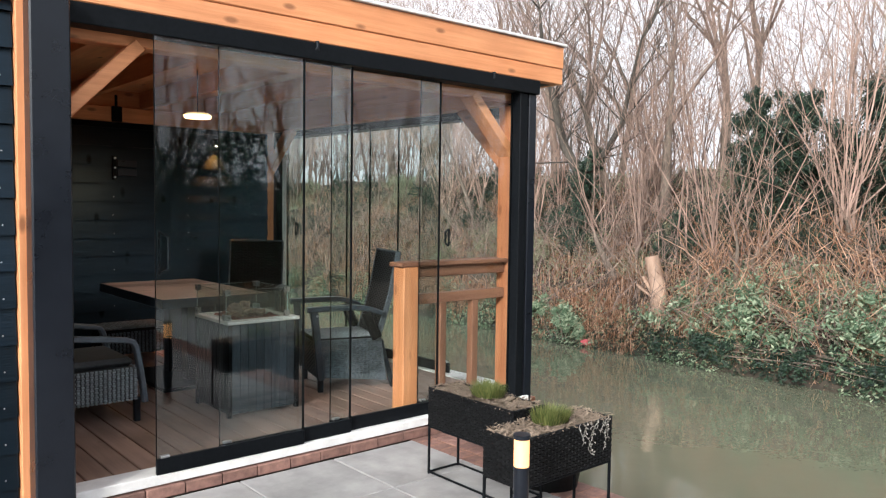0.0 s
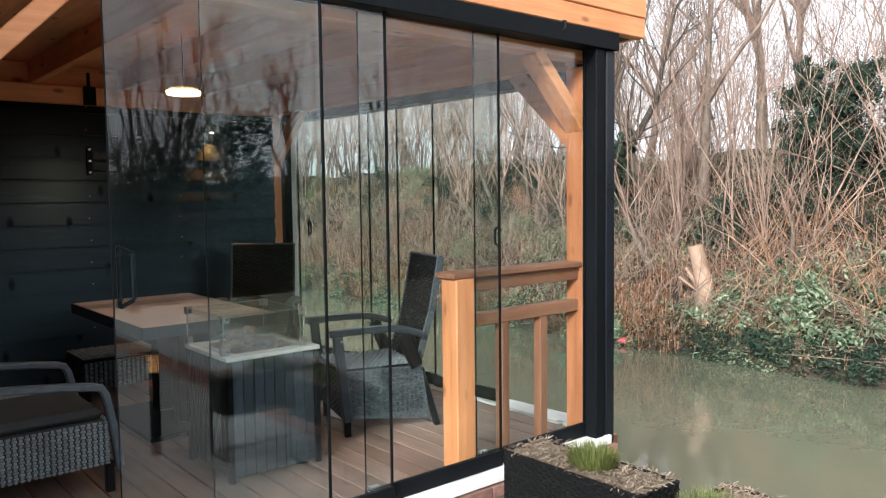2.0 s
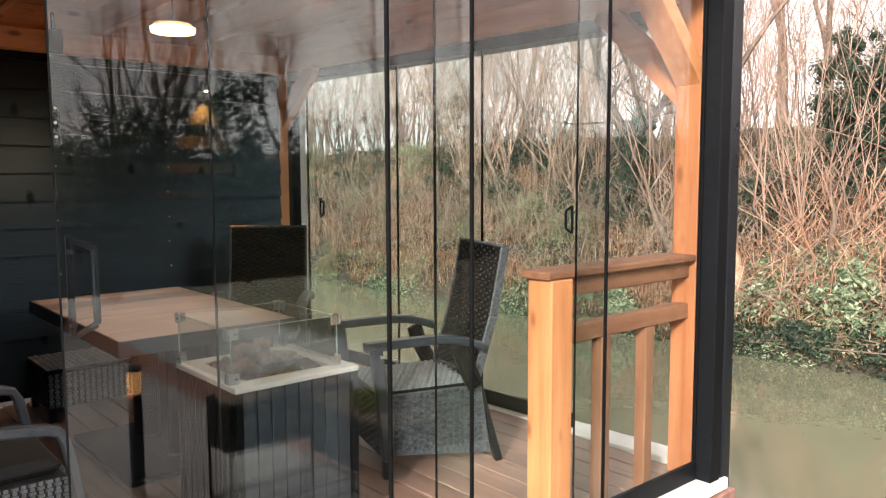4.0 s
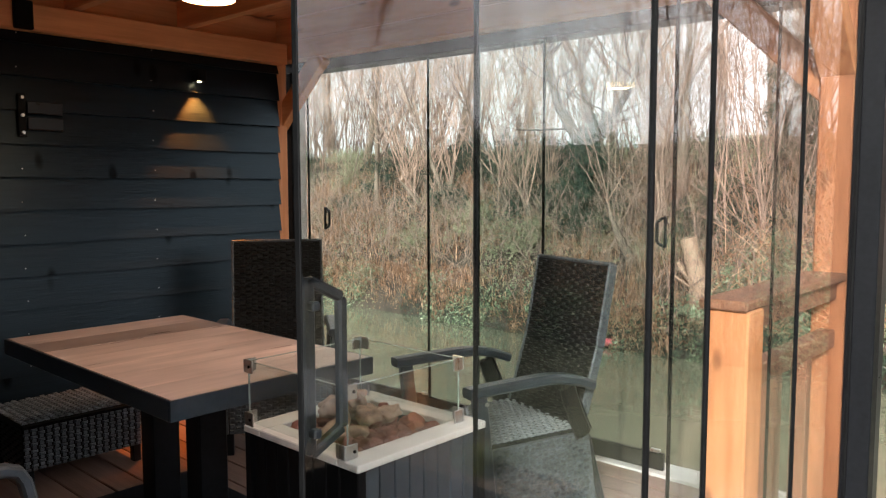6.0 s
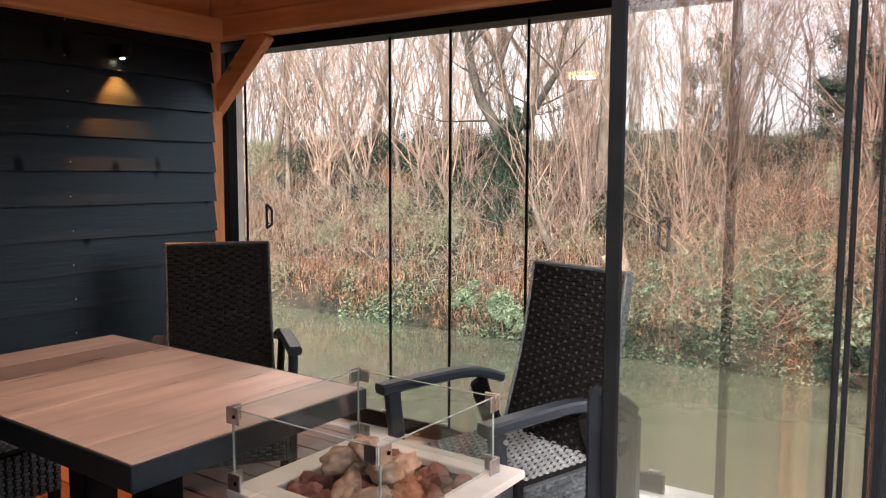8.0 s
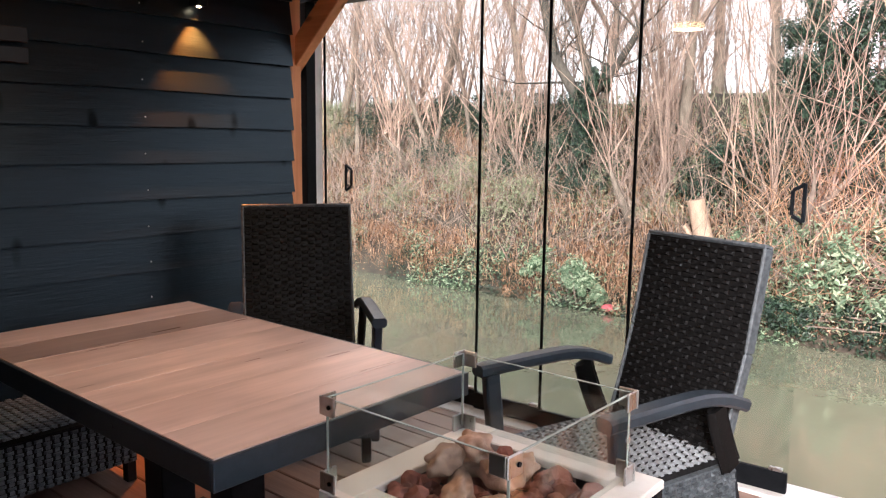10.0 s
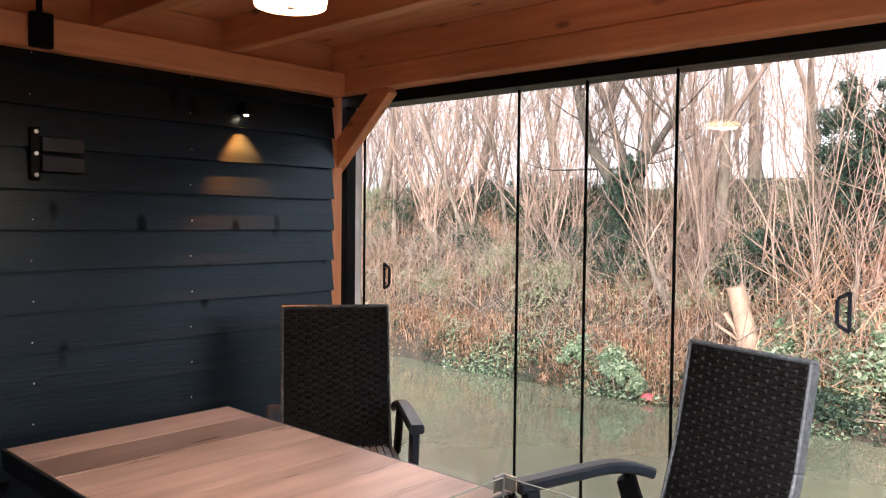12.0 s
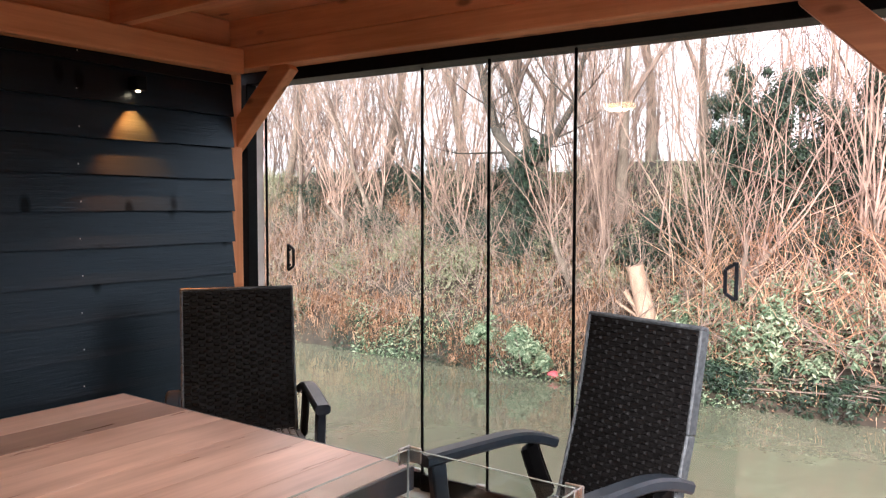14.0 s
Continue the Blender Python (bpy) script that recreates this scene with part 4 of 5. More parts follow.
bollard = thing("bollard_lamp", pose(BOL[0], BOL[1], PATIO), "dark cylindrical garden bollard lamp with a glowing orange head", "lamp")
part("shaft", disc(0.032, 0.0, 0.513, 20), ANTHRACITE, bollard)
part("diffuser", disc(0.032, 0.515, 0.625, 20), BOLLARDGLOW, bollard)
part("cap", disc(0.035, 0.627, 0.645, 20), ANTHRACITE, bollard)
pot = thing("wicker_chair", pose(3.70, 3.60, PATIO - 0.01), "round dark wicker garden seat with grey cushion by the water", "seat")
shell = bmesh.new()
bmesh.ops.create_cone(shell, cap_ends=True, segments=40, radius1=0.16, radius2=0.19, depth=0.2, matrix=Matrix.Translation((0, 0, 0.10)))
part("shell", shell, WICKER, pot, smooth=False)
part("cushion", disc(0.185, 0.202, 0.24, 36, 0.165), GREYPAD, pot, smooth=False)


# ---- far bank: trees, shoots, scrub ----
rng = random.Random(21)


def limb(verts, faces, p, d, length, r, sides, bend, steps=5, lift=0.0):
    """One bent tapering limb; returns its points."""
    pts, rad = [p.copy()], [r]
    for i in range(steps):
        d = (d + Vector((rng.uniform(-bend, bend), rng.uniform(-bend, bend), rng.uniform(-bend, bend) + lift))).normalized()
        p = p + d * (length / steps)
        pts.append(p.copy())
        rad.append(max(0.0025, r * (1 - 0.8 * (i + 1) / steps)))
    tube(verts, faces, pts, rad, sides)
    return pts, rad, d


def branchy(verts, faces, p, d, length, r, depth, bend=0.16):
    pts, rad, dd = limb(verts, faces, p, d, length, r, 5 if depth > 2 else 3, bend, 5, 0.05)
    if depth == 0:
        return
    for k in range(rng.randint(3, 5)):
        i = rng.randint(2, 5)
        nd = (dd + Vector((rng.uniform(-0.9, 0.9), rng.uniform(-0.9, 0.9), rng.uniform(-0.2, 0.7)))).normalized()
        branchy(verts, faces, pts[i], nd, length * rng.uniform(0.5, 0.75), max(0.004, rad[i] * 0.75), depth - 1, bend * 1.15)


def bare_tree(x, y, z, height, r, label, lean=0.0, depth=4, material=None):
    t = thing("tree", pose(x, y, z), label, "tree", "bare trees")
    verts, faces = [], []
    trunk, rad, d = limb(verts, faces, Vector((0, 0, -0.3)), Vector((lean, rng.uniform(-0.2, 0.2), 1)).normalized(), height * 0.45, r, 8, 0.07, 6)
    from_lists("trunk", verts, faces, BARK, t, True)
    verts, faces = [], []
    for k in range(6):
        i = rng.randint(3, 6)
        nd = (d + Vector((rng.uniform(-0.8, 0.8), rng.uniform(-0.8, 0.8), rng.uniform(0.1, 0.7)))).normalized()
        branchy(verts, faces, trunk[i], nd, height * rng.uniform(0.28, 0.4), rad[i] * 0.75 + 0.01, depth - 1)
    from_lists("crown", verts, faces, material or DIMTWIG, t)
    return t


def willow(x, y, height, shoots, spread, label, trunk_h=0.5, r=0.2):
    """A coppiced stool: several short stems and many bent shoots that arch outward."""
    z = bank_height(x, y)
    t = thing("coppiced_tree", pose(x, y, z), label, "tree", "coppiced trees")
    verts, faces = [], []
    heads = []
    for i in range(6):
        a, o = rng.uniform(0, 6.28), rng.uniform(0.1, 0.55)
        pts, rad, d = limb(verts, faces, Vector((math.cos(a) * o, math.sin(a) * o, -0.3)), Vector((math.cos(a) * 0.5, math.sin(a) * 0.5, 1)).normalized(), trunk_h + rng.uniform(0.4, 1.0), r * rng.uniform(0.3, 0.6), 7, 0.12, 4)
        heads += pts[2:]
    from_lists("trunk", verts, faces, BARK, t, True)
    verts, faces = [], []
    for i in range(shoots):
        a = rng.uniform(0, 6.28)
        s = abs(rng.gauss(0, spread))
        p = heads[rng.randrange(len(heads))].copy()
        pts, rad, d = limb(verts, faces, p, Vector((math.cos(a) * s, math.sin(a) * s, 1)).normalized(), height * rng.uniform(0.3, 1.1), rng.uniform(0.007, 0.024), 4, rng.uniform(0.05, 0.2), 7, rng.uniform(-0.03, 0.04))
        for k in range(rng.randint(5, 11)):
            j = rng.randint(1, 7)
            limb(verts, faces, pts[j], (d + Vector((rng.uniform(-0.9, 0.9), rng.uniform(-0.9, 0.9), 0.2))).normalized(), rng.uniform(0.3, 1.3), 0.0055, 3, 0.16, 3)
    from_lists("crown", verts, faces, TWIG, t)
    return t


def blades(name, count, place, size, material, label, category, droop=0.4):
    """Many thin dead stems and grass blades."""
    verts, faces = [], []
    for i in range(count):
        p, ln = place(), rng.uniform(*size)
        a = rng.uniform(0, 6.28)
        lean = abs(rng.gauss(0, 0.8))
        d = Vector((math.cos(a) * lean, math.sin(a) * lean, 1)).normalized()
        w = Vector((-math.sin(a), math.cos(a), 0)) * rng.uniform(0.004, 0.011)
        m = p + d * ln * 0.55
        q = m + Vector((d.x * 1.6, d.y * 1.6, d.z - droop)).normalized() * ln * 0.5
        b = len(verts)
        verts += [p - w, p + w, m + w * 0.7, m - w * 0.7, q]
        faces += [(b, b + 1, b + 2, b + 3), (b + 3, b + 2, b + 4)]
    return tagged(from_lists(name, verts, faces, material), label, category, kind="stuff")


def leaf(verts, faces, p, n, s):
    """A folded leaf of four triangles."""
    n = n.normalized()
    u = n.cross(Vector((rng.uniform(-1, 1), rng.uniform(-1, 1), rng.uniform(-1, 1)))).normalized()
    v = n.cross(u)
    b = len(verts)
    verts += [p - u * s, p + v * s * 0.42 + n * s * 0.18, p + u * s, p - v * s * 0.42 + n * s * 0.18, p]
    faces += [(b, b + 4, b + 1), (b + 4, b + 2, b + 1), (b, b + 3, b + 4), (b + 4, b + 3, b + 2)]


def bush(name, blobs, count, size, material, label, category, twigs=0):
    """A shrub: leaves gathered in uneven clumps round the blobs (x, y, z, radius, height)."""
    x0, y0 = blobs[0][0], blobs[0][1]
    z0 = bank_height(x0, y0)
    t = thing(name, pose(x0, y0, z0), label, category, "scrub on the bank")
    verts, faces = [], []
    clumps = []
    for (x, y, z, r, h) in blobs:
        for i in range(max(16, int(52 * r))):
            a, e, q = rng.uniform(0, 6.28), rng.uniform(-0.5, 1.5), rng.uniform(0.3, 1.1)
            clumps.append((Vector((x + r * q * math.cos(a) * math.cos(e) - x0, y + r * q * math.sin(a) * math.cos(e) - y0, z + h * q * math.sin(e) - z0)), r * rng.uniform(0.16, 0.42)))
    for i in range(count):
        c, cr = clumps[rng.randrange(len(clumps))]
        n = Vector((rng.gauss(0, 1), rng.gauss(0, 1), rng.gauss(0, 1))).normalized()
        leaf(verts, faces, c + n * cr * rng.uniform(0.15, 1.2), n + Vector((-0.5, 0, 0.8)), rng.uniform(*size))
    tagged(from_lists("leaves", verts, faces, material, t), kind="stuff")
    if twigs:
        verts, faces = [], []
        for i in range(twigs):
            c, cr = clumps[rng.randrange(len(clumps))]
            root = Vector((rng.uniform(-0.2, 0.2), rng.uniform(-0.2, 0.2), -0.1))
            tube(verts, faces, [root, (root + c) / 2 + Vector((0, 0, 0.2)), c], [0.016, 0.011, 0.005], 4)
        from_lists("woody_base", verts, faces, BARK, t)
    return t


def on_bank(x0, x1, y0, y1, up=0.0):
    x, y = rng.uniform(x0, x1), rng.uniform(y0, y1)
    return Vector((x, y, bank_height(x, y) + up))


# coppiced stools, from the ones opposite the corner post on
for i, (x, y, h, n, s) in enumerate(((15.4, 6.3, 6.5, 60, 0.55), (14.6, 10.85, 4.6, 42, 0.42), (14.6, 8.5, 5.4, 46, 0.5), (16.2, 11.8, 6.0, 60, 0.45), (15.6, 14.2, 5.5, 60, 0.5), (16.2, 3.6, 6.5, 80, 0.5), (16.0, 17.5, 5.5, 50, 0.5), (16.0, 0.6, 6.5, 60, 0.5), (17.6, 5.2, 7.0, 60, 0.4))):
    willow(x, y, h, n, s, "coppiced tree with many bare straight shoots on the bank", 0.45, 0.2)
for i, (x, y, h, r, lean) in enumerate(((16.8, 12.9, 9.0, 0.15, -0.3), (15.9, 10.9, 8.5, 0.16, -0.25), (18.0, 16.0, 9.5, 0.17, 0.1), (18.5, 7.0, 10.0, 0.16, 0.0), (19.0, 19.5, 10.0, 0.18, 0.0), (18.5, 10.0, 10.0, 0.14, 0.1), (19.5, 4.0, 10.0, 0.18, -0.1), (18.2, 14.0, 9.5, 0.13, 0.05), (17.8, 22.5, 9.5, 0.16, 0.0), (19.5, 26.0, 10.0, 0.18, 0.0), (18.8, 0.5, 10.0, 0.2, 0.0), (20.5, 12.0, 11.0, 0.17, 0.0), (15.8, 17.0, 6.5, 0.085, -0.25), (15.5, 18.2, 6.0, 0.08, 0.2), (16.1, 16.1, 6.5, 0.075, -0.1), (15.7, 19.6, 6.5, 0.09, 0.1), (17.5, 31.0, 8.5, 0.14, 0.0), (16.0, 36.0, 8.5, 0.15, -0.1), (18.5, 42.0, 9.0, 0.16, 0.1), (15.8, 48.0, 9.0, 0.15, 0.0))):
    bare_tree(x, y, bank_height(x, y), h, r, "bare brown tree on the far bank", lean)
# garden trees out of view, placed only to be mirrored in the front glass
for i, (x, y, h, r) in enumerate(((5.3, -5.6, 6.2, 0.11), (6.5, -6.6, 6.6, 0.12), (7.6, -5.8, 6.0, 0.10), (9.0, -6.8, 6.8, 0.12), (10.8, -6.0, 6.4, 0.11), (12.8, -6.8, 6.8, 0.12), (15.2, -6.2, 6.6, 0.12), (18.2, -7.0, 7.0, 0.12), (2.6, -6.4, 6.6, 0.12))):
    bare_tree(x, y, -0.15, h, r, "bare dark garden tree behind the patio", 0.0, 4, BARK)
# a dark twisted trunk that forks over the bank
crooked = thing("tree", pose(14.9, 12.67, bank_height(14.9, 12.67)), "dark crooked tree forking over the bank", "tree", "bare trees")
foot = bank_height(14.9, 12.67)
verts, faces = [], []
stem = [Vector((0, y - 12.67, z - foot)) for y, z in ((12.67, foot - 0.3), (12.68, 0.35), (12.60, 1.2), (12.50, 2.05), (12.82, 2.55), (13.10, 2.96), (13.30, 3.5), (13.45, 4.1), (13.85, 5.2), (14.0, 6.4))]
tube(verts, faces, stem, [0.17, 0.15, 0.135, 0.13, 0.115, 0.105, 0.095, 0.085, 0.06, 0.03], 9)
fork = [Vector((0, y - 12.67, z - foot)) for y, z in ((12.50, 2.05), (12.2, 2.4), (11.85, 2.75), (11.4, 3.4), (11.25, 4.1), (10.95, 5.2))]
tube(verts, faces, fork, [0.10, 0.085, 0.075, 0.06, 0.045, 0.02], 8)
from_lists("trunk", verts, faces, DARKBARK, crooked, True)
verts, faces = [], []
for pts in (stem[4:], fork[1:]):
    for p in pts:
        for k in range(3):
            branchy(verts, faces, p, Vector((rng.uniform(-0.5, 0.5), rng.uniform(-1, 1), rng.uniform(0.0, 1.0))).normalized(), rng.uniform(0.9, 1.7), 0.028, 2, 0.2)
from_lists("crown", verts, faces, DARKBARK, crooked)
# thin saplings along the crest
verts, faces = [], []
for i in range(560):
    p = on_bank(16.2, 27.0, -4, 34)
    pts, rad, d = limb(verts, faces, p, Vector((rng.uniform(-0.25, 0.25), rng.uniform(-0.25, 0.25), 1)).normalized(), rng.uniform(3.0, 7.0), rng.uniform(0.010, 0.036), 4, 0.19, 7)
    for k in range(9):
        j = rng.randint(1, 5)
        limb(verts, faces, pts[j], (d + Vector((rng.uniform(-1, 1), rng.uniform(-1, 1), 0.4))).normalized(), rng.uniform(0.6, 1.9), 0.008, 3, 0.2, 4)
tagged(from_lists("saplings", verts, faces, DIMTWIG), "thicket of thin bare saplings along the bank", "thicket", kind="stuff")

def ribbons(name, count, place, length, width, material, label):
    """Fine bent twigs as narrow crossed strips."""
    verts, faces = [], []
    for i in range(count):
        p, ln = place(), rng.uniform(*length)
        d = Vector((rng.gauss(0, 0.55), rng.gauss(0, 0.55), rng.uniform(0.15, 1.2))).normalized()
        m = p + d * ln * 0.5 + Vector((rng.uniform(-0.07, 0.07), rng.uniform(-0.07, 0.07), rng.uniform(-0.02, 0.05)))
        q = p + d * ln
        w = d.cross(Vector((1, rng.uniform(-0.6, 0.6), 0))).normalized() * rng.uniform(*width)
        b = len(verts)
        verts += [p - w, p + w, m + w * 0.7, m - w * 0.7, q]
        faces += [(b, b + 1, b + 2, b + 3), (b + 3, b + 2, b + 4)]
    tagged(from_lists(name, verts, faces, material), label, "thicket", kind="stuff")


ribbons("distant_twigs", 14000, lambda: on_bank(14.5, 24.0, 28, 62, 0.8 + 5.5 * rng.random()), (0.5, 1.6), (0.006, 0.012), DIMTWIG, "fine bare twigs farther along the bank")
ribbons("twigs", 52000, lambda: on_bank(15.8, 22.0, -5, 30, 1.4 + 7.0 * rng.random()), (0.3, 1.0), (0.0025, 0.0055), TWIG, "haze of fine bare twigs over the bank")
ribbons("low_twigs", 2600, lambda: on_bank(13.6, 17.0, -3, 25, rng.uniform(0.0, 1.4)), (0.3, 0.9), (0.003, 0.007), TWIG, "tangle of pale twigs low on the bank")
ribbons("bramble_canes", 1800, lambda: on_bank(13.1, 14.8, 1.5, 9.2, rng.uniform(0.35, 1.15)), (0.3, 0.9), (0.004, 0.009), DEAD, "dry orange-brown canes among the brambles")
ribbons("brush_strays", 3600, lambda: on_bank(13.1, 15.2, -3, 25, rng.uniform(0.0, 0.8)), (0.5, 1.6), (0.005, 0.010), DIMTWIG, "brown stray canes over the undergrowth")

verts, faces = [], []
for i in range(300):
    p = on_bank(14.2, 24.0, 29, 66)
    pts, rad, d = limb(verts, faces, p, Vector((rng.uniform(-0.25, 0.25), rng.uniform(-0.25, 0.25), 1)).normalized(), rng.uniform(3.0, 7.0), rng.uniform(0.02, 0.06), 4, 0.17, 6)
    for k in range(6):
        limb(verts, faces, pts[rng.randint(1, 5)], (d + Vector((rng.uniform(-1, 1), rng.uniform(-1, 1), 0.4))).normalized(), rng.uniform(0.8, 2.2), 0.014, 3, 0.2, 4)
tagged(from_lists("distant_saplings", verts, faces, DIMTWIG), "bare saplings farther along the bank", "thicket", kind="stuff")

# evergreen and bramble shrubs
bush("ivy_shrub", [(16.1, 8.0, 1.1, 1.05, 1.3), (16.2, 8.2, 2.2, 0.75, 1.0), (16.3, 7.0, 1.5, 1.1, 1.4), (15.9, 6.3, 2.6, 0.9, 1.3), (15.8, 5.8, 1.5, 0.9, 1.2)], 56000, (0.024, 0.054), IVY, "dark green ivy covered shrub high on the bank", "shrub", 30)
bush("ivy_shrub", [(14.85, 12.55, 0.6, 0.42, 0.5), (14.8, 12.45, 1.3, 0.46, 0.6), (14.8, 12.35, 2.0, 0.42, 0.5), (14.85, 12.1, 2.5, 0.22, 0.3)], 19000, (0.018, 0.040), IVY, "dark ivy climbing a leaning trunk", "shrub", 12)
bush("ivy_shrub", [(16.9, 16.2, 1.8, 0.8, 0.8), (17.0, 17.5, 1.8, 0.8, 0.7), (16.6, 14.6, 1.8, 0.7, 0.7)], 13600, (0.021, 0.048), IVY, "dark green shrub on the crest of the bank", "shrub", 14)
bush("ivy_shrub", [(16.0, 4.3, 1.8, 1.1, 1.6), (16.3, 3.0, 2.6, 0.8, 1.2)], 20400, (0.024, 0.054), IVY, "dark green evergreen among the shoots", "shrub", 20)
bush("ivy_shrub", [(15.0, 9.7, 0.45, 0.75, 0.95), (15.1, 9.0, 0.6, 0.8, 1.0), (15.2, 10.2, 0.7, 0.5, 0.6), (15.3, 8.5, 1.4, 0.6, 1.1), (15.4, 8.3, 2.4, 0.75, 0.9), (15.6, 7.7, 3.1, 0.6, 0.8), (15.5, 8.6, 3.3, 0.45, 0.5)], 40000, (0.022, 0.052), IVY, "dark green ivy mound behind the cut stump", "shrub", 16)
hump = [(13.75 + 0.35 * math.sin(i * 1.7), 9.0 - 0.55 * i, -0.75 + 0.25 * math.sin(i * 2.3), 0.70, 0.72) for i in range(12)]
crown = [(14.35 + 0.3 * math.sin(i * 2.1), 8.0 - 0.75 * i, -0.15 + 0.2 * math.sin(i * 1.3), 0.7, 0.5) for i in range(9)]
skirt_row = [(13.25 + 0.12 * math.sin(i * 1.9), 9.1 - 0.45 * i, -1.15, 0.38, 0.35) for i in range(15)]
bush("bramble_bush", hump, 27000, (0.026, 0.064), BRAMBLE, "pale green bramble thicket hanging over the water", "shrub", 40)
bush("bramble_bush", crown, 11000, (0.028, 0.062), BRAMBLE, "pale green bramble crown higher on the bank", "shrub", 30)
# the dark ivy tone paints the undercut's shadow into this skirt
bush("bramble_bush", skirt_row, 20800, (0.018, 0.045), IVY, "dark green bramble skirt at the waterline, bank shadow put into its colour", "shrub", 20)
# dark green undergrowth that also stands in for shade in the gaps
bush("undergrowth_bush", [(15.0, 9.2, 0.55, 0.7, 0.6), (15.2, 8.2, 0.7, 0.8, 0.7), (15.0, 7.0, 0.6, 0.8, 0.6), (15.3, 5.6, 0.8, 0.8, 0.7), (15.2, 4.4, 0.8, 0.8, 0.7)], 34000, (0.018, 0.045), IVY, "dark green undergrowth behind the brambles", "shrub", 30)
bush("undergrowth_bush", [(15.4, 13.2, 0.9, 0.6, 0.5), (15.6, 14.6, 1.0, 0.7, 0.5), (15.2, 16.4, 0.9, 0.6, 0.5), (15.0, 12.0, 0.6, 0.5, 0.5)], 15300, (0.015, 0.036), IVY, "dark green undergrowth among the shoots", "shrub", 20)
bush("bramble_bush", [(13.15, 11.5, -1.0, 0.42, 0.4), (13.3, 12.3, -0.95, 0.36, 0.35), (13.1, 11.1, -1.2, 0.25, 0.2)], 6500, (0.026, 0.06), BRAMBLE, "green bramble tuft at the waterline", "shrub", 10)
bush("bramble_bush", [(14.5, 13.6, 0.1, 1.0, 0.6), (14.8, 15.2, 0.3, 1.0, 0.6), (14.4, 16.8, 0.0, 0.9, 0.5)], 12000, (0.015, 0.036), SAGE, "dull green undergrowth on the bank", "shrub", 20)
bush("bramble_bush", [(14.9, 11.9, 0.4, 0.7, 0.5), (14.6, 10.6, 0.2, 0.6, 0.4)], 6000, (0.015, 0.036), SAGE, "dull green undergrowth below the leaning trunk", "shrub", 12)
bush("bramble_bush", [(14.2, 2.6, -0.3, 1.0, 0.8), (14.2, 1.0, -0.3, 1.0, 0.8), (14.2, -0.8, -0.3, 1.0, 0.8)], 20400, (0.018, 0.042), BRAMBLE, "pale green bramble thicket along the bank", "shrub", 20)
def patchy(x0, x1, y0, y1, up, lo, seed):
    """A place on the bank where the patch noise is high enough."""
    while True:
        p = on_bank(x0, x1, y0, y1, up)
        if noise.noise((p.x * 0.9, p.y * 0.7, seed)) + 0.25 * noise.noise((p.x * 3, p.y * 3, seed)) > lo:
            return p


for k in range(15):
    y = 3.0 + 2.1 * k
    bush("evergreen_shrub", [(16.2 + 0.5 * math.sin(k * 2.3), y, 1.25 + 0.2 * math.sin(k), 0.75, 0.6), (15.3 + 0.4 * math.sin(k * 1.1), y + 0.9, 0.65, 0.6, 0.45), (17.2, y + 0.4, 1.9, 0.7, 0.6)], 6000, (0.018, 0.045), IVY if k % 3 else SAGE, "dark green evergreen shrub among the bare shoots", "shrub", 10)
blades("dead_bracken", 24000, lambda: patchy(13.1, 17.5, -3, 25, -0.03, -0.12, 4.0), (0.18, 0.6), DEAD, "reddish brown dead bracken and grass on the bank", "undergrowth", 0.9)
blades("tall_bracken", 4500, lambda: patchy(13.6, 16.5, 9.5, 24, 0.0, 0.0, 12.0), (0.3, 0.85), DEAD, "tall orange-brown dead stems on the bank", "undergrowth", 1.0)
blades("distant_bracken", 7000, lambda: on_bank(13.0, 18.0, 25, 60, 0.0), (0.3, 0.9), DEAD, "dead brown growth farther along the bank", "undergrowth", 0.9)
blades("shore_bracken", 6000, lambda: patchy(12.95, 13.8, 8.4, 22, 0.0, -0.05, 9.0), (0.15, 0.5), DEAD, "rusty dead stems overhanging the water", "undergrowth", 1.3)
blades("crest_grass", 9000, lambda: on_bank(16.0, 20.0, -3, 28, -0.03), (0.15, 0.45), SAGE, "dull green grass on the crest", "grass")


def carpet(name, count, place, size, material, label):
    verts, faces = [], []
    for i in range(count):
        leaf(verts, faces, place(), Vector((rng.uniform(-1.2, 0.2), rng.uniform(-1, 1), 1)), rng.uniform(*size))
    tagged(from_lists(name, verts, faces, material), label, "ground cover", kind="stuff")


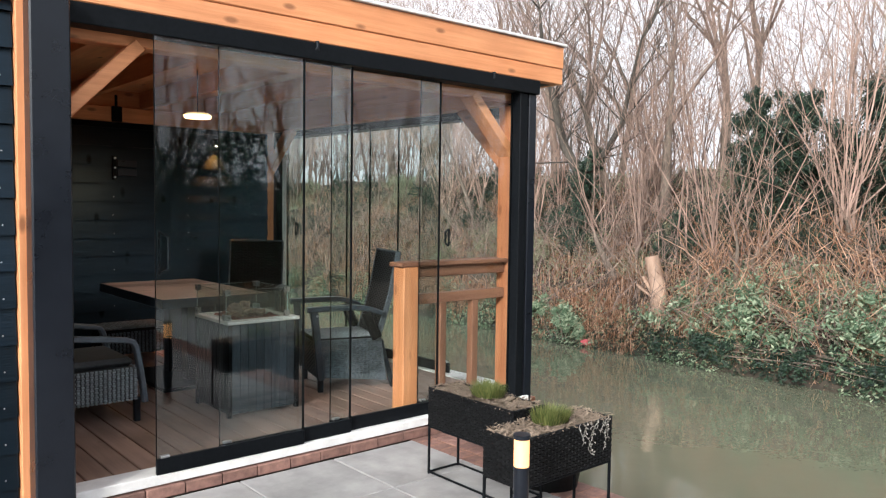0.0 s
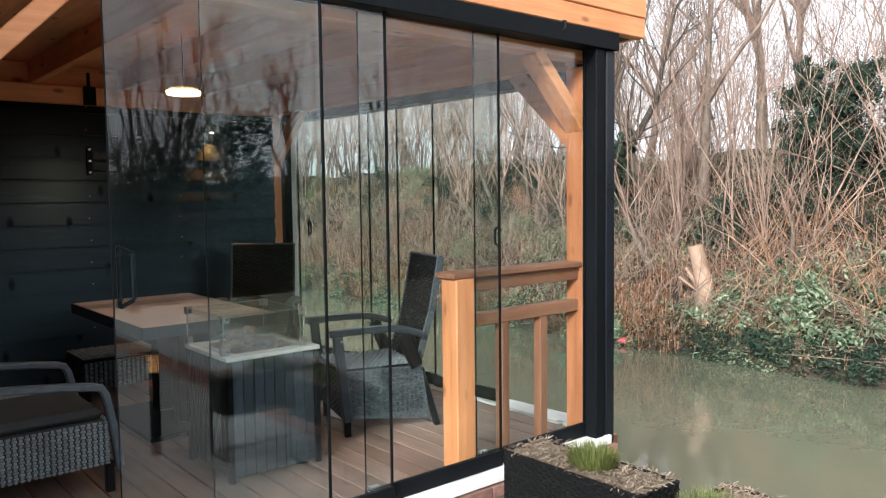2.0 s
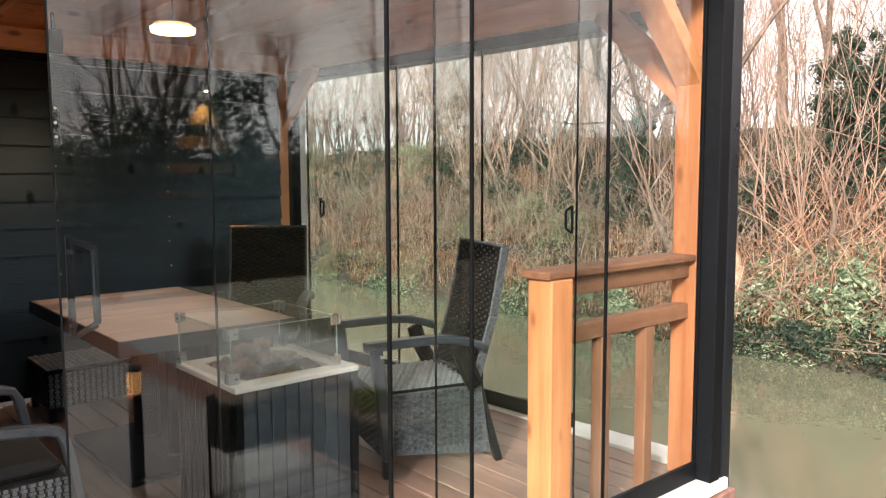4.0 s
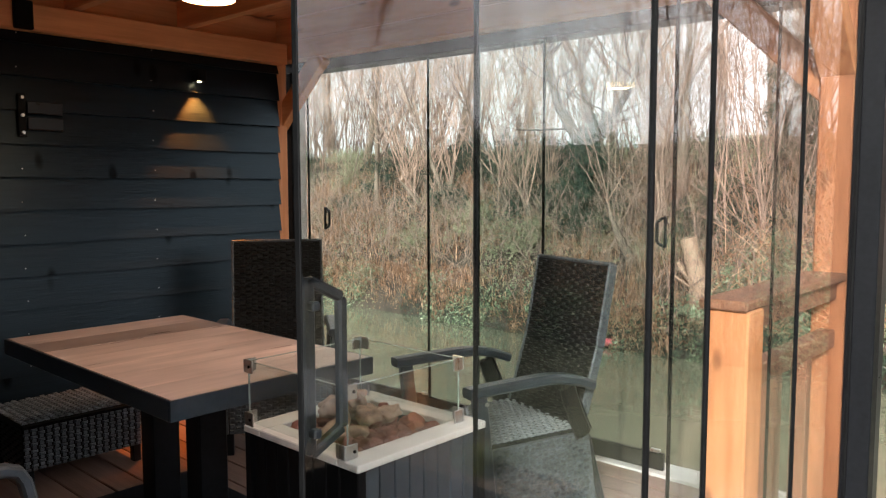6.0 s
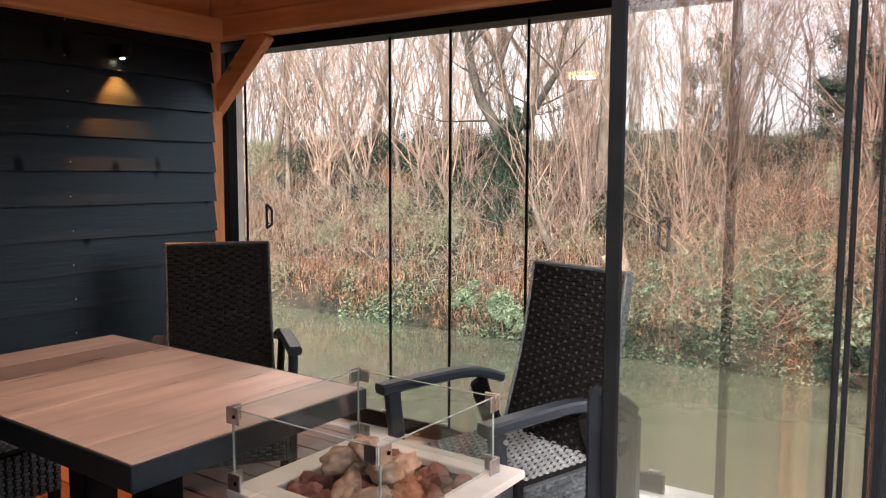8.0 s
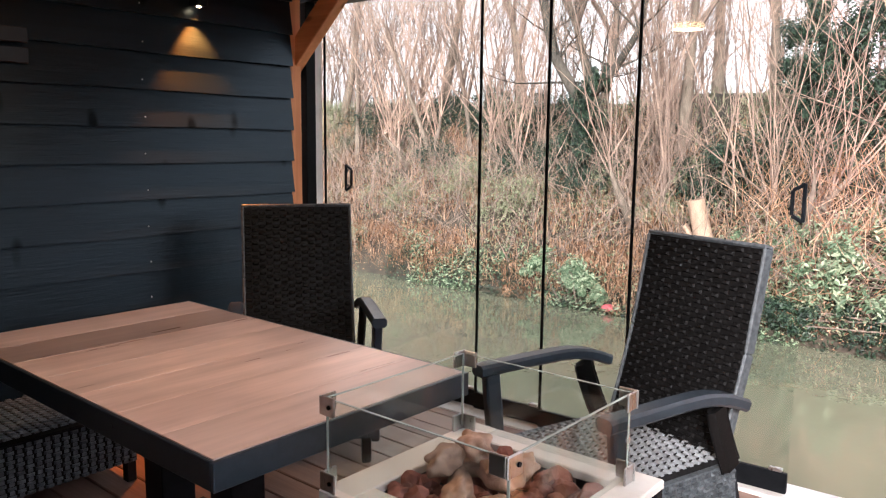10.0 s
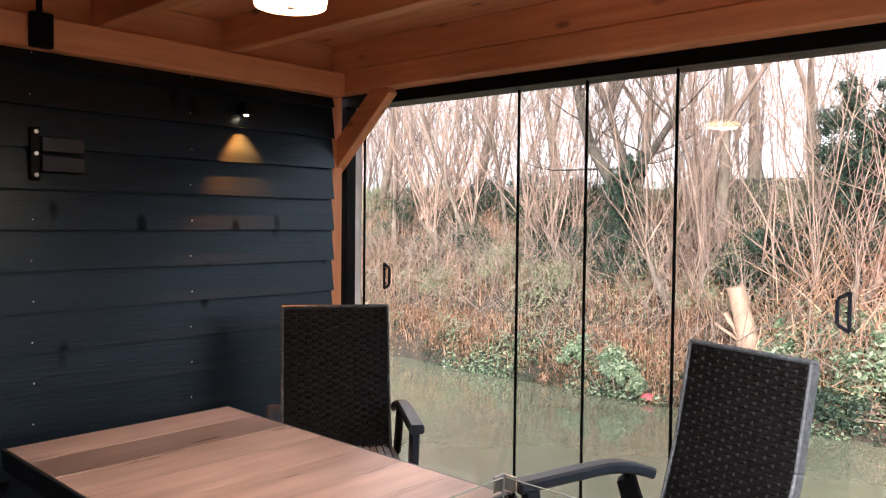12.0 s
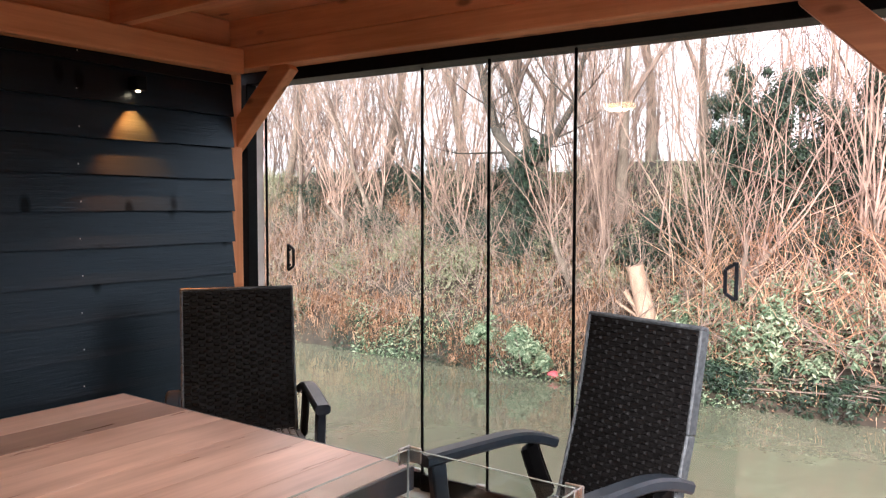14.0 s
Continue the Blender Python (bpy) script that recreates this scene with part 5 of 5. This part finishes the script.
carpet("dead_leaves", 30000, lambda: patchy(12.95, 17.5, -3, 25, rng.uniform(0.0, 0.55), -0.1, 4.0), (0.012, 0.034), DEAD, "withered rusty leaves on the bracken")
carpet("green_cover", 22000, lambda: patchy(13.0, 18.0, -3, 25, rng.uniform(0.05, 0.5), 0.05, 17.0), (0.018, 0.05), SAGE, "dull green ground cover on the bank")
carpet("shore_leaves", 15000, lambda: patchy(12.8, 13.5, -3, 25, rng.uniform(-0.05, 0.35), 0.0, 23.0), (0.02, 0.05), BRAMBLE, "pale green leaves along the waterline")
# leaf colour carries the shadow under the bank edge
carpet("shore_shade_leaves", 16000, lambda: patchy(12.8, 13.4, -3, 25, rng.uniform(-0.1, 0.25), -0.1, 31.0), (0.02, 0.05), IVY, "dark leaves along the waterline, bank shadow put into their colour")
# hedge behind the patio and a block, out of view, darken the glass reflection
bush("hedge", [(-9 + 1.2 * i, -3.4 + 0.4 * math.sin(i * 1.3), 1.15, 1.0, 1.3 + 0.25 * math.sin(i * 2.1)) for i in range(26)], 51000, (0.036, 0.078), IVY, "dark tall evergreen hedge behind the patio", "hedge")
structure("hedge_bank", box(-40, 60, -5.6, -4.2, -0.2, 1.7, 0.3), EARTH, "unseen dark block behind the hedge, added to darken the glass reflection", "bank")

# cut stump and red litter at the waterline
st = thing("tree_stump", pose(13.55, 9.42, bank_height(13.55, 9.42) - 0.1), "pale freshly cut tree stump with a torn side", "stump")
sz = bank_height(13.55, 9.42) - 0.1
verts, faces = [], []
tube(verts, faces, [Vector((0, -0.05, 0)), Vector((0.0, 0.0, -0.25 - sz)), Vector((0.0, 0.10, 0.15 - sz)), Vector((-0.02, 0.19, 0.50 - sz))], [0.19, 0.16, 0.145, 0.14], 12)
from_lists("stem", verts, faces, CUTWOOD, st, True)
part("cut_face", moved(disc(0.138, 0, 0.015, 14), pose(-0.02, 0.19, 0.495 - sz, -12, -6, 0)), CUTWOOD, st)
part("torn_side", bar((-0.02, 0.08, -0.30 - sz), (-0.06, 0.33, 0.10 - sz), 0.13, 0.06, 0.012), CUTWOOD, st)
part("torn_side", bar((-0.02, 0.12, -0.32 - sz), (-0.05, 0.50, -0.08 - sz), 0.07, 0.04, 0.012), CUTWOOD, st)
RED = surface("red_plastic", (0.55, 0.08, 0.10), (0.75, 0.16, 0.18), (12, 12, 12), 0.4)
tagged(link("red_litter", moved(pebble(0.10, 3.0, (1, 1.2, 0.6)), Matrix.Translation((13.0, 10.78, WATERLINE + 0.09))), RED), "crumpled red plastic at the waterline", "litter")
